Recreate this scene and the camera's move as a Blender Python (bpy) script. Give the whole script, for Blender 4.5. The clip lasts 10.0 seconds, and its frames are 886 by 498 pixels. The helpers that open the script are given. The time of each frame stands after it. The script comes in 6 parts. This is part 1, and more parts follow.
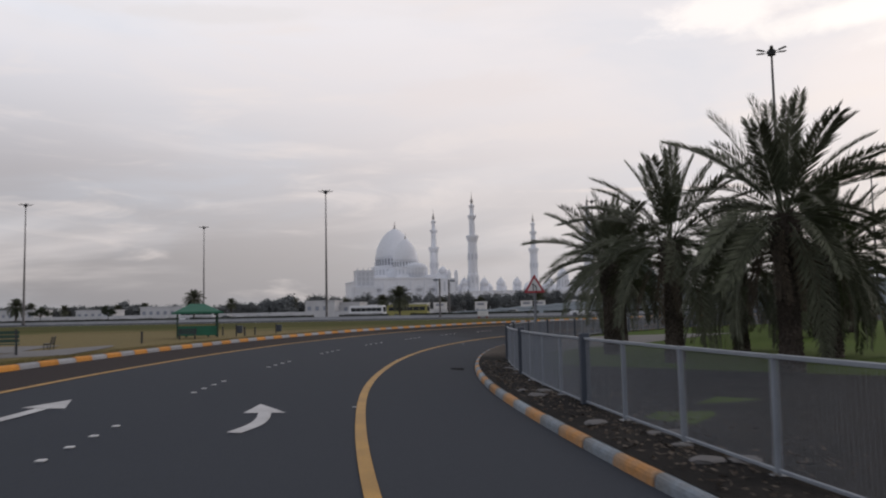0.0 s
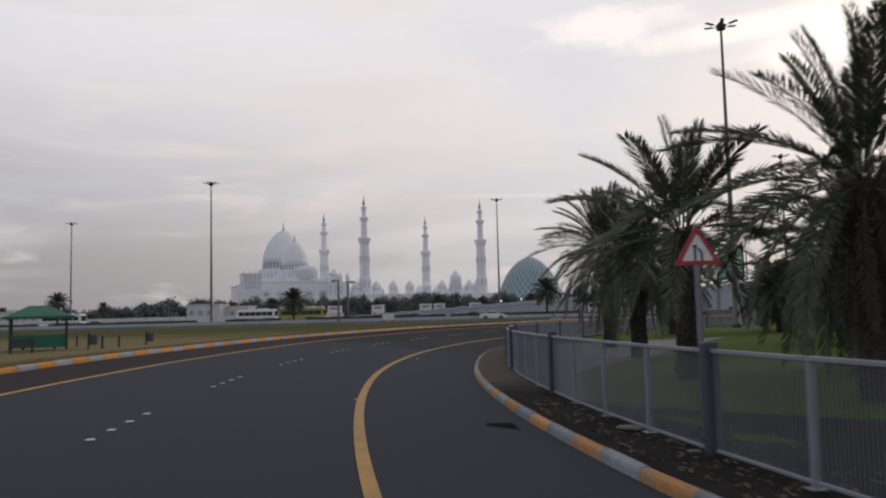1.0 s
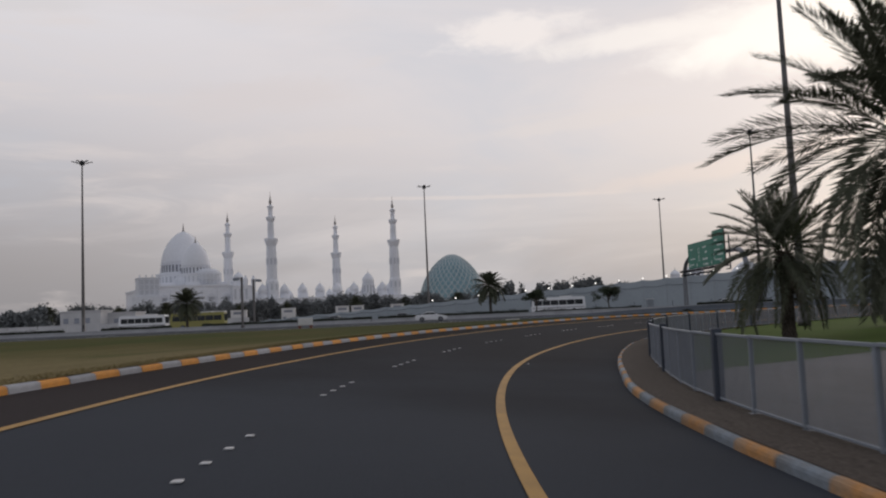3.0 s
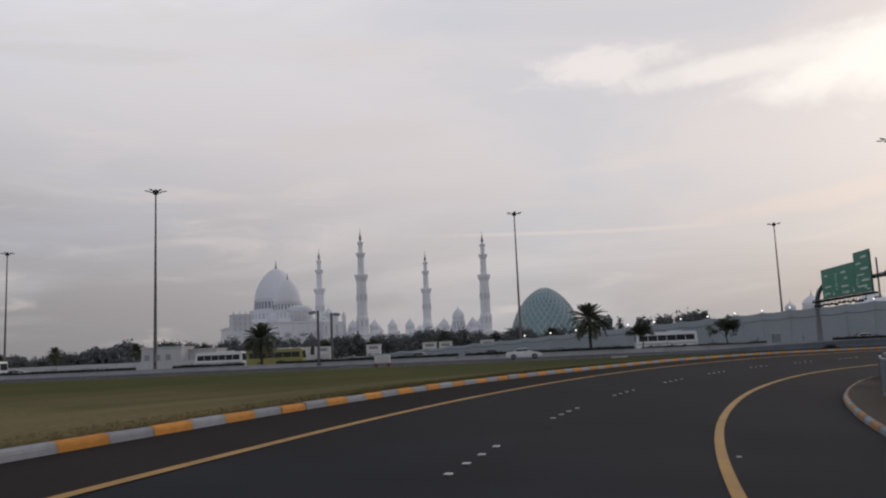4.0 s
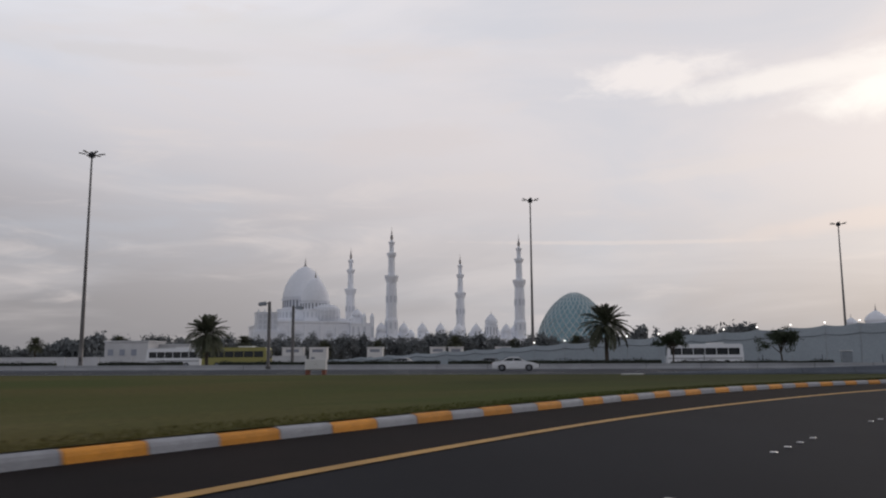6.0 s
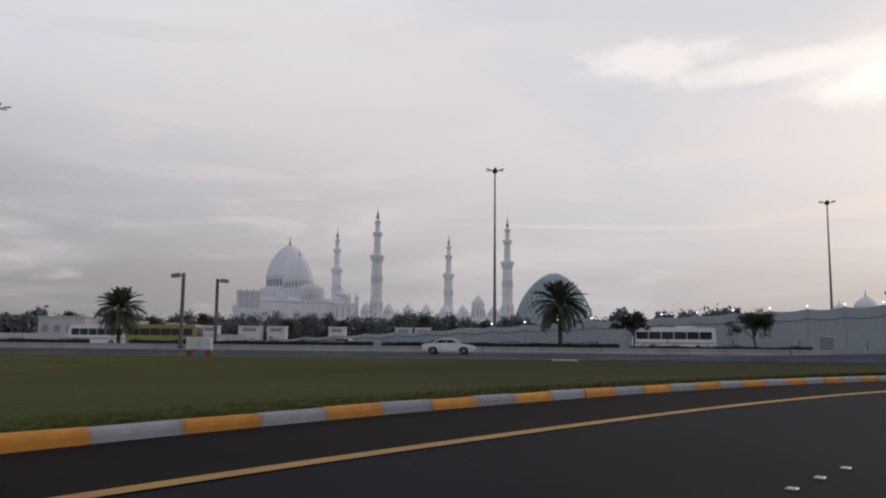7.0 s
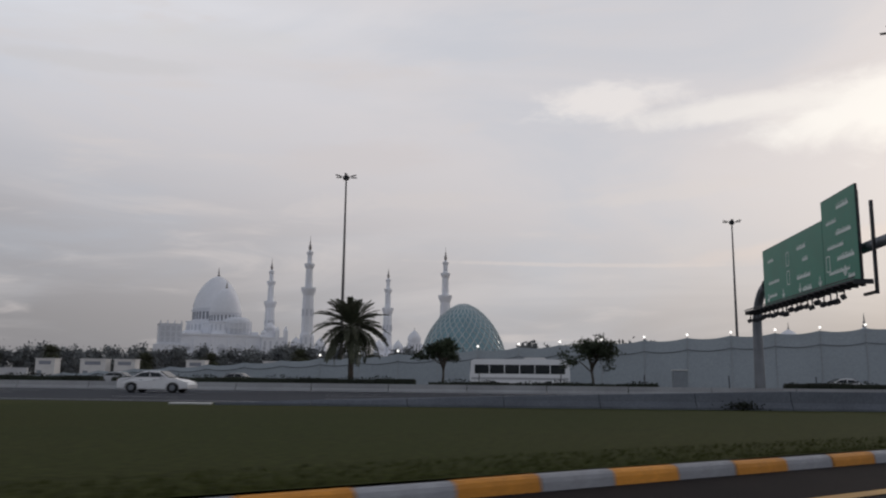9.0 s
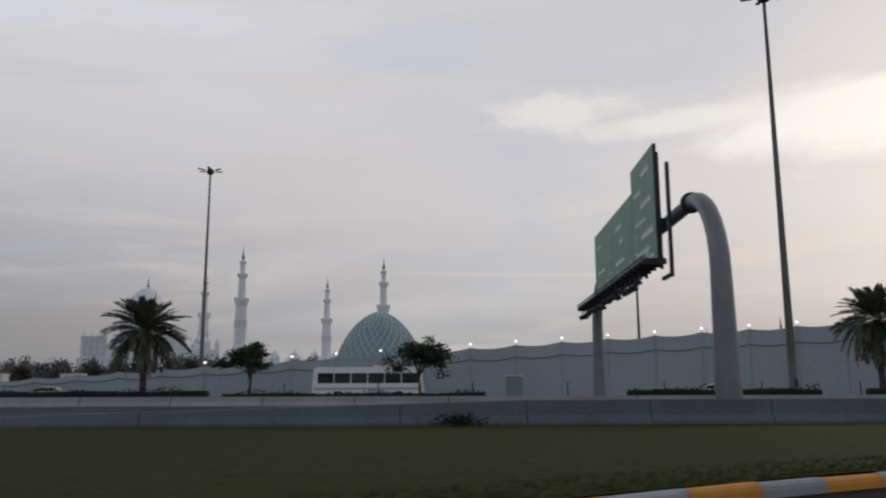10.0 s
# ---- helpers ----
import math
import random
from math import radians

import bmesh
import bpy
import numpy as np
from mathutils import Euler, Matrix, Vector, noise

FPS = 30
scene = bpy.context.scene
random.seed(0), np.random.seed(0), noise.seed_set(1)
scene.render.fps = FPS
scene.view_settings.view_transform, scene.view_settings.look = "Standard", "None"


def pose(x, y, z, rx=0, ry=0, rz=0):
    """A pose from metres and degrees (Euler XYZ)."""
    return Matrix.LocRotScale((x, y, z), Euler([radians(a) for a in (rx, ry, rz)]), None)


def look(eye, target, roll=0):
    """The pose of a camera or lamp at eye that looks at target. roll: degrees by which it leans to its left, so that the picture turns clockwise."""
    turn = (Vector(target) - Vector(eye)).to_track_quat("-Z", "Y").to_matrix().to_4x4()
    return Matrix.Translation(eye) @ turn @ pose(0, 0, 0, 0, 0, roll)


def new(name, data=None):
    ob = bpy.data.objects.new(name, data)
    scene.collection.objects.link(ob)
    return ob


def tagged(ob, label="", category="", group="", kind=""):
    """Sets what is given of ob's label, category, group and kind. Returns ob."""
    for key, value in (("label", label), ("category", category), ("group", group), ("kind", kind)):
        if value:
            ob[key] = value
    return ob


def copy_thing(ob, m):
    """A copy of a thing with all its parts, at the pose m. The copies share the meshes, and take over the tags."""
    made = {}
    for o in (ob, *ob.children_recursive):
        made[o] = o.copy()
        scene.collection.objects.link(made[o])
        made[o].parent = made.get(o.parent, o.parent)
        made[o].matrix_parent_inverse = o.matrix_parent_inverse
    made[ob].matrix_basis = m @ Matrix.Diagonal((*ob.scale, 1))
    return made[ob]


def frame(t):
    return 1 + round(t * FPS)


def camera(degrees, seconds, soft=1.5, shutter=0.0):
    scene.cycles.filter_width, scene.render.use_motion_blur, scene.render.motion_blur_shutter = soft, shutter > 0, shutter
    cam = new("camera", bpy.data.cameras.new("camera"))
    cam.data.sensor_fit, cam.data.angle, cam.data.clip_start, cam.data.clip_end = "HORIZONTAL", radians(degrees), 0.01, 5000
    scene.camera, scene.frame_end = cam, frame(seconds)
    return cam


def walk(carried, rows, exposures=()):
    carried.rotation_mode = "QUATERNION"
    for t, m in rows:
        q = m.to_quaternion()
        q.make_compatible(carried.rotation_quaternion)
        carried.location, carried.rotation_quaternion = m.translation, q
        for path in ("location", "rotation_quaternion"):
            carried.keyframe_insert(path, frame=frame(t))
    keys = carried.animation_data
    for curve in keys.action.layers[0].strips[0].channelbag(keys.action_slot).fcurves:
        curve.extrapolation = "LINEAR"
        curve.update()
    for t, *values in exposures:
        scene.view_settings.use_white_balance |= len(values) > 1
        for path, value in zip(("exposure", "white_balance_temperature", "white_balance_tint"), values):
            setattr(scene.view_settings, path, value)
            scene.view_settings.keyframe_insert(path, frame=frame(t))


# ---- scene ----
cam = camera(57.40, 10.0, soft=2.1, shutter=0.18)

PATH = [
    (0.0, pose(2.21, 1.68, 1.20, 94.52, 1.13, 0.07)),
    (0.5, pose(0.95, 8.10, 1.18, 94.60, 1.30, -4.08)),
    (1.0, pose(0.11, 14.44, 1.16, 94.64, 1.43, -7.78)),
    (1.5, pose(-0.32, 20.71, 1.14, 93.72, 1.45, -11.14)),
    (2.0, pose(-0.38, 26.87, 1.12, 93.23, 1.74, -13.70)),
    (2.2, pose(-0.30, 29.31, 1.12, 93.43, 1.74, -13.61)),
    (3.3, pose(1.26, 42.64, 1.13, 95.46, 2.76, -14.28)),
    (3.5, pose(1.77, 45.05, 1.13, 96.19, 3.09, -12.90)),
    (4.0, pose(3.37, 51.00, 1.14, 97.46, 2.46, -7.73)),
    (4.5, pose(5.42, 56.86, 1.14, 98.36, 2.25, -6.93)),
    (5.0, pose(7.91, 62.62, 1.14, 98.63, 1.70, -5.80)),
    (5.2, pose(9.02, 64.89, 1.14, 98.69, 1.28, -5.20)),
    (6.3, pose(16.12, 76.82, 1.12, 96.72, -0.09, -4.93)),
    (6.5, pose(17.57, 78.88, 1.12, 95.93, -0.36, -4.92)),
    (7.0, pose(21.40, 83.87, 1.10, 96.69, -0.52, -5.32)),
    (7.5, pose(25.53, 88.63, 1.10, 97.91, -0.52, -5.54)),
    (8.0, pose(29.97, 93.13, 1.11, 96.95, -0.24, -5.45)),
    (8.5, pose(34.72, 97.33, 1.12, 97.96, -0.14, -6.45)),
    (9.0, pose(39.81, 101.21, 1.13, 99.27, -0.61, -8.35)),
    (9.5, pose(45.30, 104.75, 1.12, 100.34, -0.14, -9.15)),
    (10.0, pose(51.26, 107.97, 1.10, 100.04, 0.20, -11.69)),
]
walk(cam, PATH, ((0.0, 0.10, 6500, 10), (1.0, 0.03, 6500, 10), (1.6, 0.09, 6500, 10), (2.2, 0.04, 6500, 10), (3.5, -0.22, 6460, 10), (5.2, -0.19, 6440, 10), (6.5, -0.11, 6420, 10), (8.5, -0.24, 6370, 9), (10.0, -0.33, 6320, 8)))

# ---- world, sun ----
world = bpy.data.worlds.new("sky")
scene.world = world
world.use_nodes = True
wn, wl = world.node_tree.nodes, world.node_tree.links
wn.clear()


def wnode(kind, **values):
    n = wn.new(kind)
    for k, v in values.items():
        n.inputs[k].default_value = v
    return n


SUN_AZ, SUN_EL = radians(52), radians(14)   # the sun stands low, ahead and to the side, behind thin cloud
sky = wn.new("ShaderNodeTexSky")
sky.sky_type, sky.sun_disc, sky.sun_elevation, sky.sun_rotation = "NISHITA", False, SUN_EL, SUN_AZ
sky.air_density, sky.dust_density, sky.ozone_density = 1.2, 4.0, 1.0
coord = wn.new("ShaderNodeTexCoord")
split = wn.new("ShaderNodeSeparateXYZ")
wl.new(coord.outputs["Generated"], split.inputs[0])
rise = wn.new("ShaderNodeValToRGB")          # overcast veil: dull at the horizon, paler higher up
wl.new(split.outputs["Z"], rise.inputs[0])
# the last two steps, an unseen zenith, are darkened to dim the ground
for pos, col in ((0.0, (0.315, 0.305, 0.318)), (0.07, (0.365, 0.345, 0.355)), (0.17, (0.49, 0.467, 0.487)), (0.30, (0.80, 0.787, 0.832)), (0.42, (0.99, 1.01, 1.08)), (0.60, (0.20, 0.22, 0.28)), (1.0, (0.09, 0.105, 0.15))):
    e = rise.color_ramp.elements.new(pos) if pos not in (0.0, 1.0) else rise.color_ramp.elements[0 if pos == 0.0 else -1]
    e.position, e.color = pos, (*col, 1)
# warm brightening towards the sun
toward = wn.new("ShaderNodeVectorMath")
toward.operation = "DOT_PRODUCT"
wl.new(coord.outputs["Generated"], toward.inputs[0])
toward.inputs[1].default_value = (math.sin(SUN_AZ) * math.cos(SUN_EL), math.cos(SUN_AZ) * math.cos(SUN_EL), math.sin(SUN_EL) + 0.1)
glow = wn.new("ShaderNodeMapRange")
glow.inputs["From Min"].default_value, glow.inputs["From Max"].default_value = 0.0, 1.0
glow.inputs["To Min"].default_value, glow.inputs["To Max"].default_value = -0.30, 1.02
wl.new(toward.outputs["Value"], glow.inputs["Value"])
lift = wn.new("ShaderNodeMapRange")           # the murk along the horizon swallows most of the brightening
lift.interpolation_type = "SMOOTHSTEP"
lift.inputs["From Min"].default_value, lift.inputs["From Max"].default_value = -0.02, 0.26
lift.inputs["To Min"].default_value, lift.inputs["To Max"].default_value = 0.30, 1.0
wl.new(split.outputs["Z"], lift.inputs["Value"])
bright = wn.new("ShaderNodeMath")
bright.operation = "MULTIPLY"
wl.new(glow.outputs[0], bright.inputs[0])
wl.new(lift.outputs[0], bright.inputs[1])
veil = wn.new("ShaderNodeMix")
veil.data_type = "RGBA"
wl.new(bright.outputs[0], veil.inputs["Factor"])
wl.new(rise.outputs["Color"], veil.inputs[6])
veil.inputs[7].default_value = (0.93, 0.85, 0.835, 1)


def cloud_layer(scale, loc, rot, lo, hi, detail=5.0):
    """Wispy streaks: a noise stretched along the sky."""
    m = wn.new("ShaderNodeMapping")
    m.inputs["Scale"].default_value, m.inputs["Location"].default_value, m.inputs["Rotation"].default_value = scale, loc, rot
    wl.new(coord.outputs["Generated"], m.inputs[0])
    n = wnode("ShaderNodeTexNoise", Scale=1.0, Detail=detail, Roughness=0.55, Distortion=0.6)
    wl.new(m.outputs[0], n.inputs["Vector"])
    r = wn.new("ShaderNodeMapRange")
    r.interpolation_type = "SMOOTHSTEP"
    r.inputs["From Min"].default_value, r.inputs["From Max"].default_value = lo, hi
    wl.new(n.outputs["Fac"], r.inputs["Value"])
    return r.outputs[0]


def over(under, fac, colour, amount):
    k = wn.new("ShaderNodeMath")
    k.operation = "MULTIPLY"
    wl.new(fac, k.inputs[0])
    k.inputs[1].default_value = amount
    mx = wn.new("ShaderNodeMix")
    mx.data_type = "RGBA"
    wl.new(k.outputs[0], mx.inputs["Factor"])
    wl.new(under, mx.inputs[6])
    mx.inputs[7].default_value = (*colour, 1)
    return mx.outputs[2]


c = over(veil.outputs[2], cloud_layer((2.0, 2.0, 7.0), (3.1, 0.4, 0.2), (0.10, -0.12, 0.0), 0.40, 0.75), (0.64, 0.69, 0.78), 0.46)
c = over(c, cloud_layer((2.6, 2.6, 13.0), (0.3, 1.7, 0.9), (0.05, 0.10, 0.3), 0.46, 0.76), (0.87, 0.80, 0.785), 0.46)
c = over(c, cloud_layer((5.5, 5.5, 30.0), (5.3, 2.2, 1.4), (0.02, 0.06, 0.0), 0.52, 0.76, 6.0), (0.90, 0.81, 0.775), 0.52)
# the bank of bright cloud near the sun, its trailing wisp and one thin vapour trail, by bearing and height
bearing = wn.new("ShaderNodeMath")
bearing.operation = "ARCTAN2"
wl.new(split.outputs["X"], bearing.inputs[0])
wl.new(split.outputs["Y"], bearing.inputs[1])
height = wn.new("ShaderNodeMath")
height.operation = "ARCSINE"
wl.new(split.outputs["Z"], height.inputs[0])


def maths(op, a, b):
    n = wn.new("ShaderNodeMath")
    n.operation = op
    for i, q in enumerate((a, b)):
        if hasattr(q, "links"):
            wl.new(q, n.inputs[i])
        else:
            n.inputs[i].default_value = q
    return n.outputs[0]


def cloud_bank(az, el, wide, high, slope, rough, scale):
    """A ragged cloud round a bearing and a height, in degrees."""
    u = maths("SUBTRACT", bearing.outputs[0], radians(az))
    v = maths("SUBTRACT", maths("SUBTRACT", height.outputs[0], radians(el)), maths("MULTIPLY", u, slope))
    u, v = maths("DIVIDE", u, radians(wide)), maths("DIVIDE", v, radians(high))
    d = maths("SQRT", maths("ADD", maths("MULTIPLY", u, u), maths("MULTIPLY", v, v)), 0.0)
    m = wn.new("ShaderNodeMapping")
    m.inputs["Scale"].default_value = (scale, scale, scale * 2.2)
    wl.new(coord.outputs["Generated"], m.inputs[0])
    n = wnode("ShaderNodeTexNoise", Scale=1.0, Detail=6.0, Roughness=0.6, Distortion=0.4)
    wl.new(m.outputs[0], n.inputs["Vector"])
    d = maths("ADD", d, maths("MULTIPLY", maths("SUBTRACT", n.outputs["Fac"], 0.5), rough))
    r = wn.new("ShaderNodeMapRange")
    r.interpolation_type = "SMOOTHSTEP"
    r.inputs["From Min"].default_value, r.inputs["From Max"].default_value = 1.3, 0.42
    wl.new(d, r.inputs["Value"])
    return r.outputs[0]


c = over(c, cloud_bank(39.5, 17.3, 9.5, 2.7, 0.02, 1.6, 10.0), (1.27, 1.19, 1.11), 0.90)
c = over(c, cloud_bank(29.5, 18.2, 8.0, 0.85, 0.05, 1.5, 15.0), (1.15, 1.07, 1.01), 0.80)
c = over(c, cloud_bank(20.1, 19.4, 5.2, 1.25, 0.03, 2.0, 17.0), (1.13, 1.04, 0.99), 0.80)
c = over(c, cloud_bank(18.0, 8.12, 11.0, 0.16, -0.026, 1.2, 45.0), (0.95, 0.83, 0.77), 0.42)
c = over(c, cloud_bank(1.5, 15.4, 6.5, 1.3, 0.10, 2.2, 14.0), (0.84, 0.76, 0.745), 0.50)
c = over(c, cloud_bank(24.0, 12.9, 7.0, 0.6, 0.06, 1.8, 16.0), (0.92, 0.83, 0.79), 0.50)
c = over(c, cloud_bank(-15.5, 20.3, 7.0, 0.6, 0.04, 1.8, 14.0), (0.80, 0.755, 0.745), 0.45)
c = over(c, cloud_bank(34.0, 9.0, 8.0, 0.8, 0.10, 1.6, 14.0), (0.98, 0.82, 0.74), 0.45)
c = over(c, cloud_bank(6.5, 12.6, 5.0, 0.7, 0.05, 2.2, 18.0), (0.86, 0.78, 0.755), 0.45)
c = over(c, cloud_bank(-8.0, 22.8, 8.0, 0.9, 0.06, 2.2, 12.0), (0.90, 0.865, 0.86), 0.45)
sky_dim = wn.new("ShaderNodeMix")
sky_dim.data_type, sky_dim.blend_type = "RGBA", "MULTIPLY"
sky_dim.inputs["Factor"].default_value = 1.0
wl.new(sky.outputs[0], sky_dim.inputs[6])
sky_dim.inputs[7].default_value = (0.045, 0.05, 0.062, 1)
whole = wn.new("ShaderNodeMix")
whole.data_type = "RGBA"
whole.inputs["Factor"].default_value = 0.88
wl.new(sky_dim.outputs[2], whole.inputs[6])
wl.new(c, whole.inputs[7])
bg = wnode("ShaderNodeBackground", Strength=1.0)
wl.new(whole.outputs[2], bg.inputs["Color"])
wout = wn.new("ShaderNodeOutputWorld")
wl.new(bg.outputs[0], wout.inputs[0])

sun = new("sun", bpy.data.lights.new("sun", "SUN"))
sun.data.energy, sun.data.angle, sun.data.color = 0.35, radians(14), (1.0, 0.88, 0.78)
sun.matrix_world = look((0, 0, 60), (-math.sin(SUN_AZ) * math.cos(SUN_EL) * 50, -math.cos(SUN_AZ) * math.cos(SUN_EL) * 50, 60 - math.sin(SUN_EL) * 50))


# ---- materials ----
def mat(name, base, rough=0.7, vary=0.25, scale=2.0, fine=30.0, bump=0.2, metal=0.0, tint=None, rnd=0.0, coat=0.0, spec=0.4):
    """A surface whose colour varies at two scales, with fine relief. tint: a second colour in the large patches; rnd: how much single pieces differ."""
    m = bpy.data.materials.new(name)
    m.use_nodes = True
    n, l = m.node_tree.nodes, m.node_tree.links
    b = n["Principled BSDF"]
    tc = n.new("ShaderNodeTexCoord")
    big = n.new("ShaderNodeTexNoise")
    big.inputs["Scale"].default_value, big.inputs["Detail"].default_value = scale, 4
    small = n.new("ShaderNodeTexNoise")
    small.inputs["Scale"].default_value, small.inputs["Detail"].default_value = fine, 6
    geo = n.new("ShaderNodeNewGeometry")
    for t in (big, small):
        l.new(geo.outputs["Position"] if rnd == 0 else tc.outputs["Object"], t.inputs["Vector"])
    ramp = n.new("ShaderNodeMapRange")
    ramp.inputs["From Min"].default_value, ramp.inputs["From Max"].default_value = 0.35, 0.65
    l.new(big.outputs["Fac"], ramp.inputs["Value"])
    mx = n.new("ShaderNodeMix")
    mx.data_type = "RGBA"
    l.new(ramp.outputs[0], mx.inputs["Factor"])
    two = tint or tuple(x * (1 - vary) for x in base)
    mx.inputs[6].default_value, mx.inputs[7].default_value = (*base, 1), (*two, 1)
    hsv = n.new("ShaderNodeHueSaturation")
    val = n.new("ShaderNodeMapRange")
    val.inputs["From Min"].default_value, val.inputs["From Max"].default_value = 0.3, 0.7
    val.inputs["To Min"].default_value, val.inputs["To Max"].default_value = 1 - vary * 0.7, 1 + vary * 0.7
    l.new(small.outputs["Fac"], val.inputs["Value"])
    if rnd:
        oi = n.new("ShaderNodeObjectInfo")
        rr = n.new("ShaderNodeMapRange")
        rr.inputs["To Min"].default_value, rr.inputs["To Max"].default_value = 1 - rnd, 1 + rnd
        l.new(oi.outputs["Random"], rr.inputs["Value"])
        mu = n.new("ShaderNodeMath")
        mu.operation = "MULTIPLY"
        l.new(val.outputs[0], mu.inputs[0])
        l.new(rr.outputs[0], mu.inputs[1])
        l.new(mu.outputs[0], hsv.inputs["Value"])
    else:
        l.new(val.outputs[0], hsv.inputs["Value"])
    l.new(mx.outputs[2], hsv.inputs["Color"])
    l.new(hsv.outputs[0], b.inputs["Base Color"])
    ro = n.new("ShaderNodeMapRange")
    ro.inputs["To Min"].default_value, ro.inputs["To Max"].default_value = max(0.03, rough - 0.08), min(1, rough + 0.08)
    l.new(small.outputs["Fac"], ro.inputs["Value"])
    l.new(ro.outputs[0], b.inputs["Roughness"])
    b.inputs["Metallic"].default_value = metal
    b.inputs["Specular IOR Level"].default_value = spec
    b.inputs["Coat Weight"].default_value = coat
    if bump:
        bp = n.new("ShaderNodeBump")
        bp.inputs["Strength"].default_value, bp.inputs["Distance"].default_value = bump, 0.02
        l.new(small.outputs["Fac"], bp.inputs["Height"])
        l.new(bp.outputs[0], b.inputs["Normal"])
    return m


def lamp_mat(name, colour, strength):
    m = bpy.data.materials.new(name)
    m.use_nodes = True
    b = m.node_tree.nodes["Principled BSDF"]
    b.inputs["Base Color"].default_value = (*colour, 1)
    b.inputs["Emission Color"].default_value, b.inputs["Emission Strength"].default_value = (*colour, 1), strength
    return m


M_ASPHALT = mat("asphalt", (0.0180, 0.0196, 0.0250), 0.84, 0.32, 0.22, 55, 0.35, tint=(0.0128, 0.0140, 0.0182), spec=0.085)
M_SHOULDER = mat("dust-stained asphalt", (0.0215, 0.0175, 0.0175), 0.9, 0.35, 0.5, 30, 0.35, tint=(0.0155, 0.0138, 0.0145), spec=0.06)
M_HIGHWAY = mat("highway asphalt", (0.045, 0.052, 0.066), 0.8, 0.2, 0.08, 40, 0.25, tint=(0.036, 0.041, 0.053), spec=0.08)
M_YELLOW = mat("yellow road paint", (0.46, 0.252, 0.042), 0.6, 0.25, 1.5, 45, 0.2)
M_WHITE_LINE = mat("white road paint", (0.55, 0.55, 0.56), 0.6, 0.25, 1.5, 45, 0.2)
M_STUD = mat("ceramic stud", (0.62, 0.62, 0.63), 0.35, 0.1, 5, 60, 0.0)
M_KERB_Y = mat("orange-yellow kerb paint", (0.64, 0.265, 0.03), 0.65, 0.22, 2.5, 35, 0.35, rnd=0.12)
M_KERB_YW = mat("worn orange kerb paint", (0.46, 0.215, 0.06), 0.75, 0.4, 3.5, 30, 0.5, tint=(0.34, 0.22, 0.13), rnd=0.2)
M_KERB_GW = mat("worn grey-blue kerb paint", (0.235, 0.28, 0.325), 0.75, 0.4, 3.5, 30, 0.5, tint=(0.20, 0.21, 0.215), rnd=0.2)
M_KERB_G = mat("grey kerb paint", (0.33, 0.345, 0.38), 0.7, 0.2, 2.5, 35, 0.35, rnd=0.12)
M_GRASS = mat("lawn", (0.057, 0.070, 0.0165), 0.95, 0.5, 0.07, 9, 0.8, tint=(0.085, 0.076, 0.024), spec=0.05)
M_BLADES = mat("grass blades", (0.054, 0.067, 0.015), 0.9, 0.4, 0.07, 7, 0.0, tint=(0.088, 0.079, 0.025), spec=0.05)


def dry_and_light_area(m, centre, reach, fade, colour, most=1.0):
    """A recoloured area round a spot, ragged at its edge: dry ground, painted-in brightness."""
    n, l = m.node_tree.nodes, m.node_tree.links
    hsv = next(q for q in n if q.bl_idname == "ShaderNodeHueSaturation")
    was = hsv.inputs["Color"].links[0].from_socket
    geo = n.new("ShaderNodeNewGeometry")
    far = n.new("ShaderNodeVectorMath")
    far.operation = "DISTANCE"
    far.inputs[1].default_value = centre
    l.new(geo.outputs["Position"], far.inputs[0])
    rag = n.new("ShaderNodeTexNoise")
    rag.inputs["Scale"].default_value, rag.inputs["Detail"].default_value = 0.11, 5
    l.new(geo.outputs["Position"], rag.inputs["Vector"])
    add = n.new("ShaderNodeMath")
    add.operation = "MULTIPLY_ADD"
    l.new(rag.outputs["Fac"], add.inputs[0])
    add.inputs[1].default_value = 34.0
    l.new(far.outputs["Value"], add.inputs[2])
    mask = n.new("ShaderNodeMapRange")
    mask.interpolation_type = "SMOOTHSTEP"
    mask.inputs["From Min"].default_value, mask.inputs["From Max"].default_value = reach + 17 + fade, reach + 17 - fade
    mask.inputs["To Max"].default_value = most
    l.new(add.outputs[0], mask.inputs["Value"])
    mx = n.new("ShaderNodeMix")
    mx.data_type = "RGBA"
    l.new(mask.outputs[0], mx.inputs["Factor"])
    l.new(was, mx.inputs[6])
    mx.inputs[7].default_value = (*colour, 1)
    l.new(mx.outputs[2], hsv.inputs["Color"])


for turf in (M_GRASS, M_BLADES):
    dry_and_light_area(turf, (-34, 52, 0), 46, 16, (0.185, 0.150, 0.072))
dry_and_light_area(M_ASPHALT, (0, 8, 0), 48, 14, (0.045, 0.052, 0.0645))      # paler along the first stretch: windscreen glare put into the surface colour
# the same glare put into the shoulder's colour
dry_and_light_area(M_SHOULDER, (-4, 10, 0), 52, 16, (0.044, 0.037, 0.037))
for turf in (M_GRASS, M_BLADES):
    dry_and_light_area(turf, (50, 122, 0), 31, 14, (0.030, 0.038, 0.0095), 0.8)     # darker turf: the late drop in exposure put into the lawn's colour
M_PARK = mat("park lawn", (0.062, 0.10, 0.018), 0.95, 0.4, 0.15, 9, 0.8, tint=(0.075, 0.108, 0.025), spec=0.05)
M_SAND = mat("sandy ground", (0.26, 0.22, 0.175), 0.95, 0.25, 0.02, 3, 0.3)
M_SOIL = mat("planting soil", (0.022, 0.020, 0.019), 0.95, 0.6, 0.8, 18, 1.0, tint=(0.011, 0.0105, 0.0105), spec=0.1)
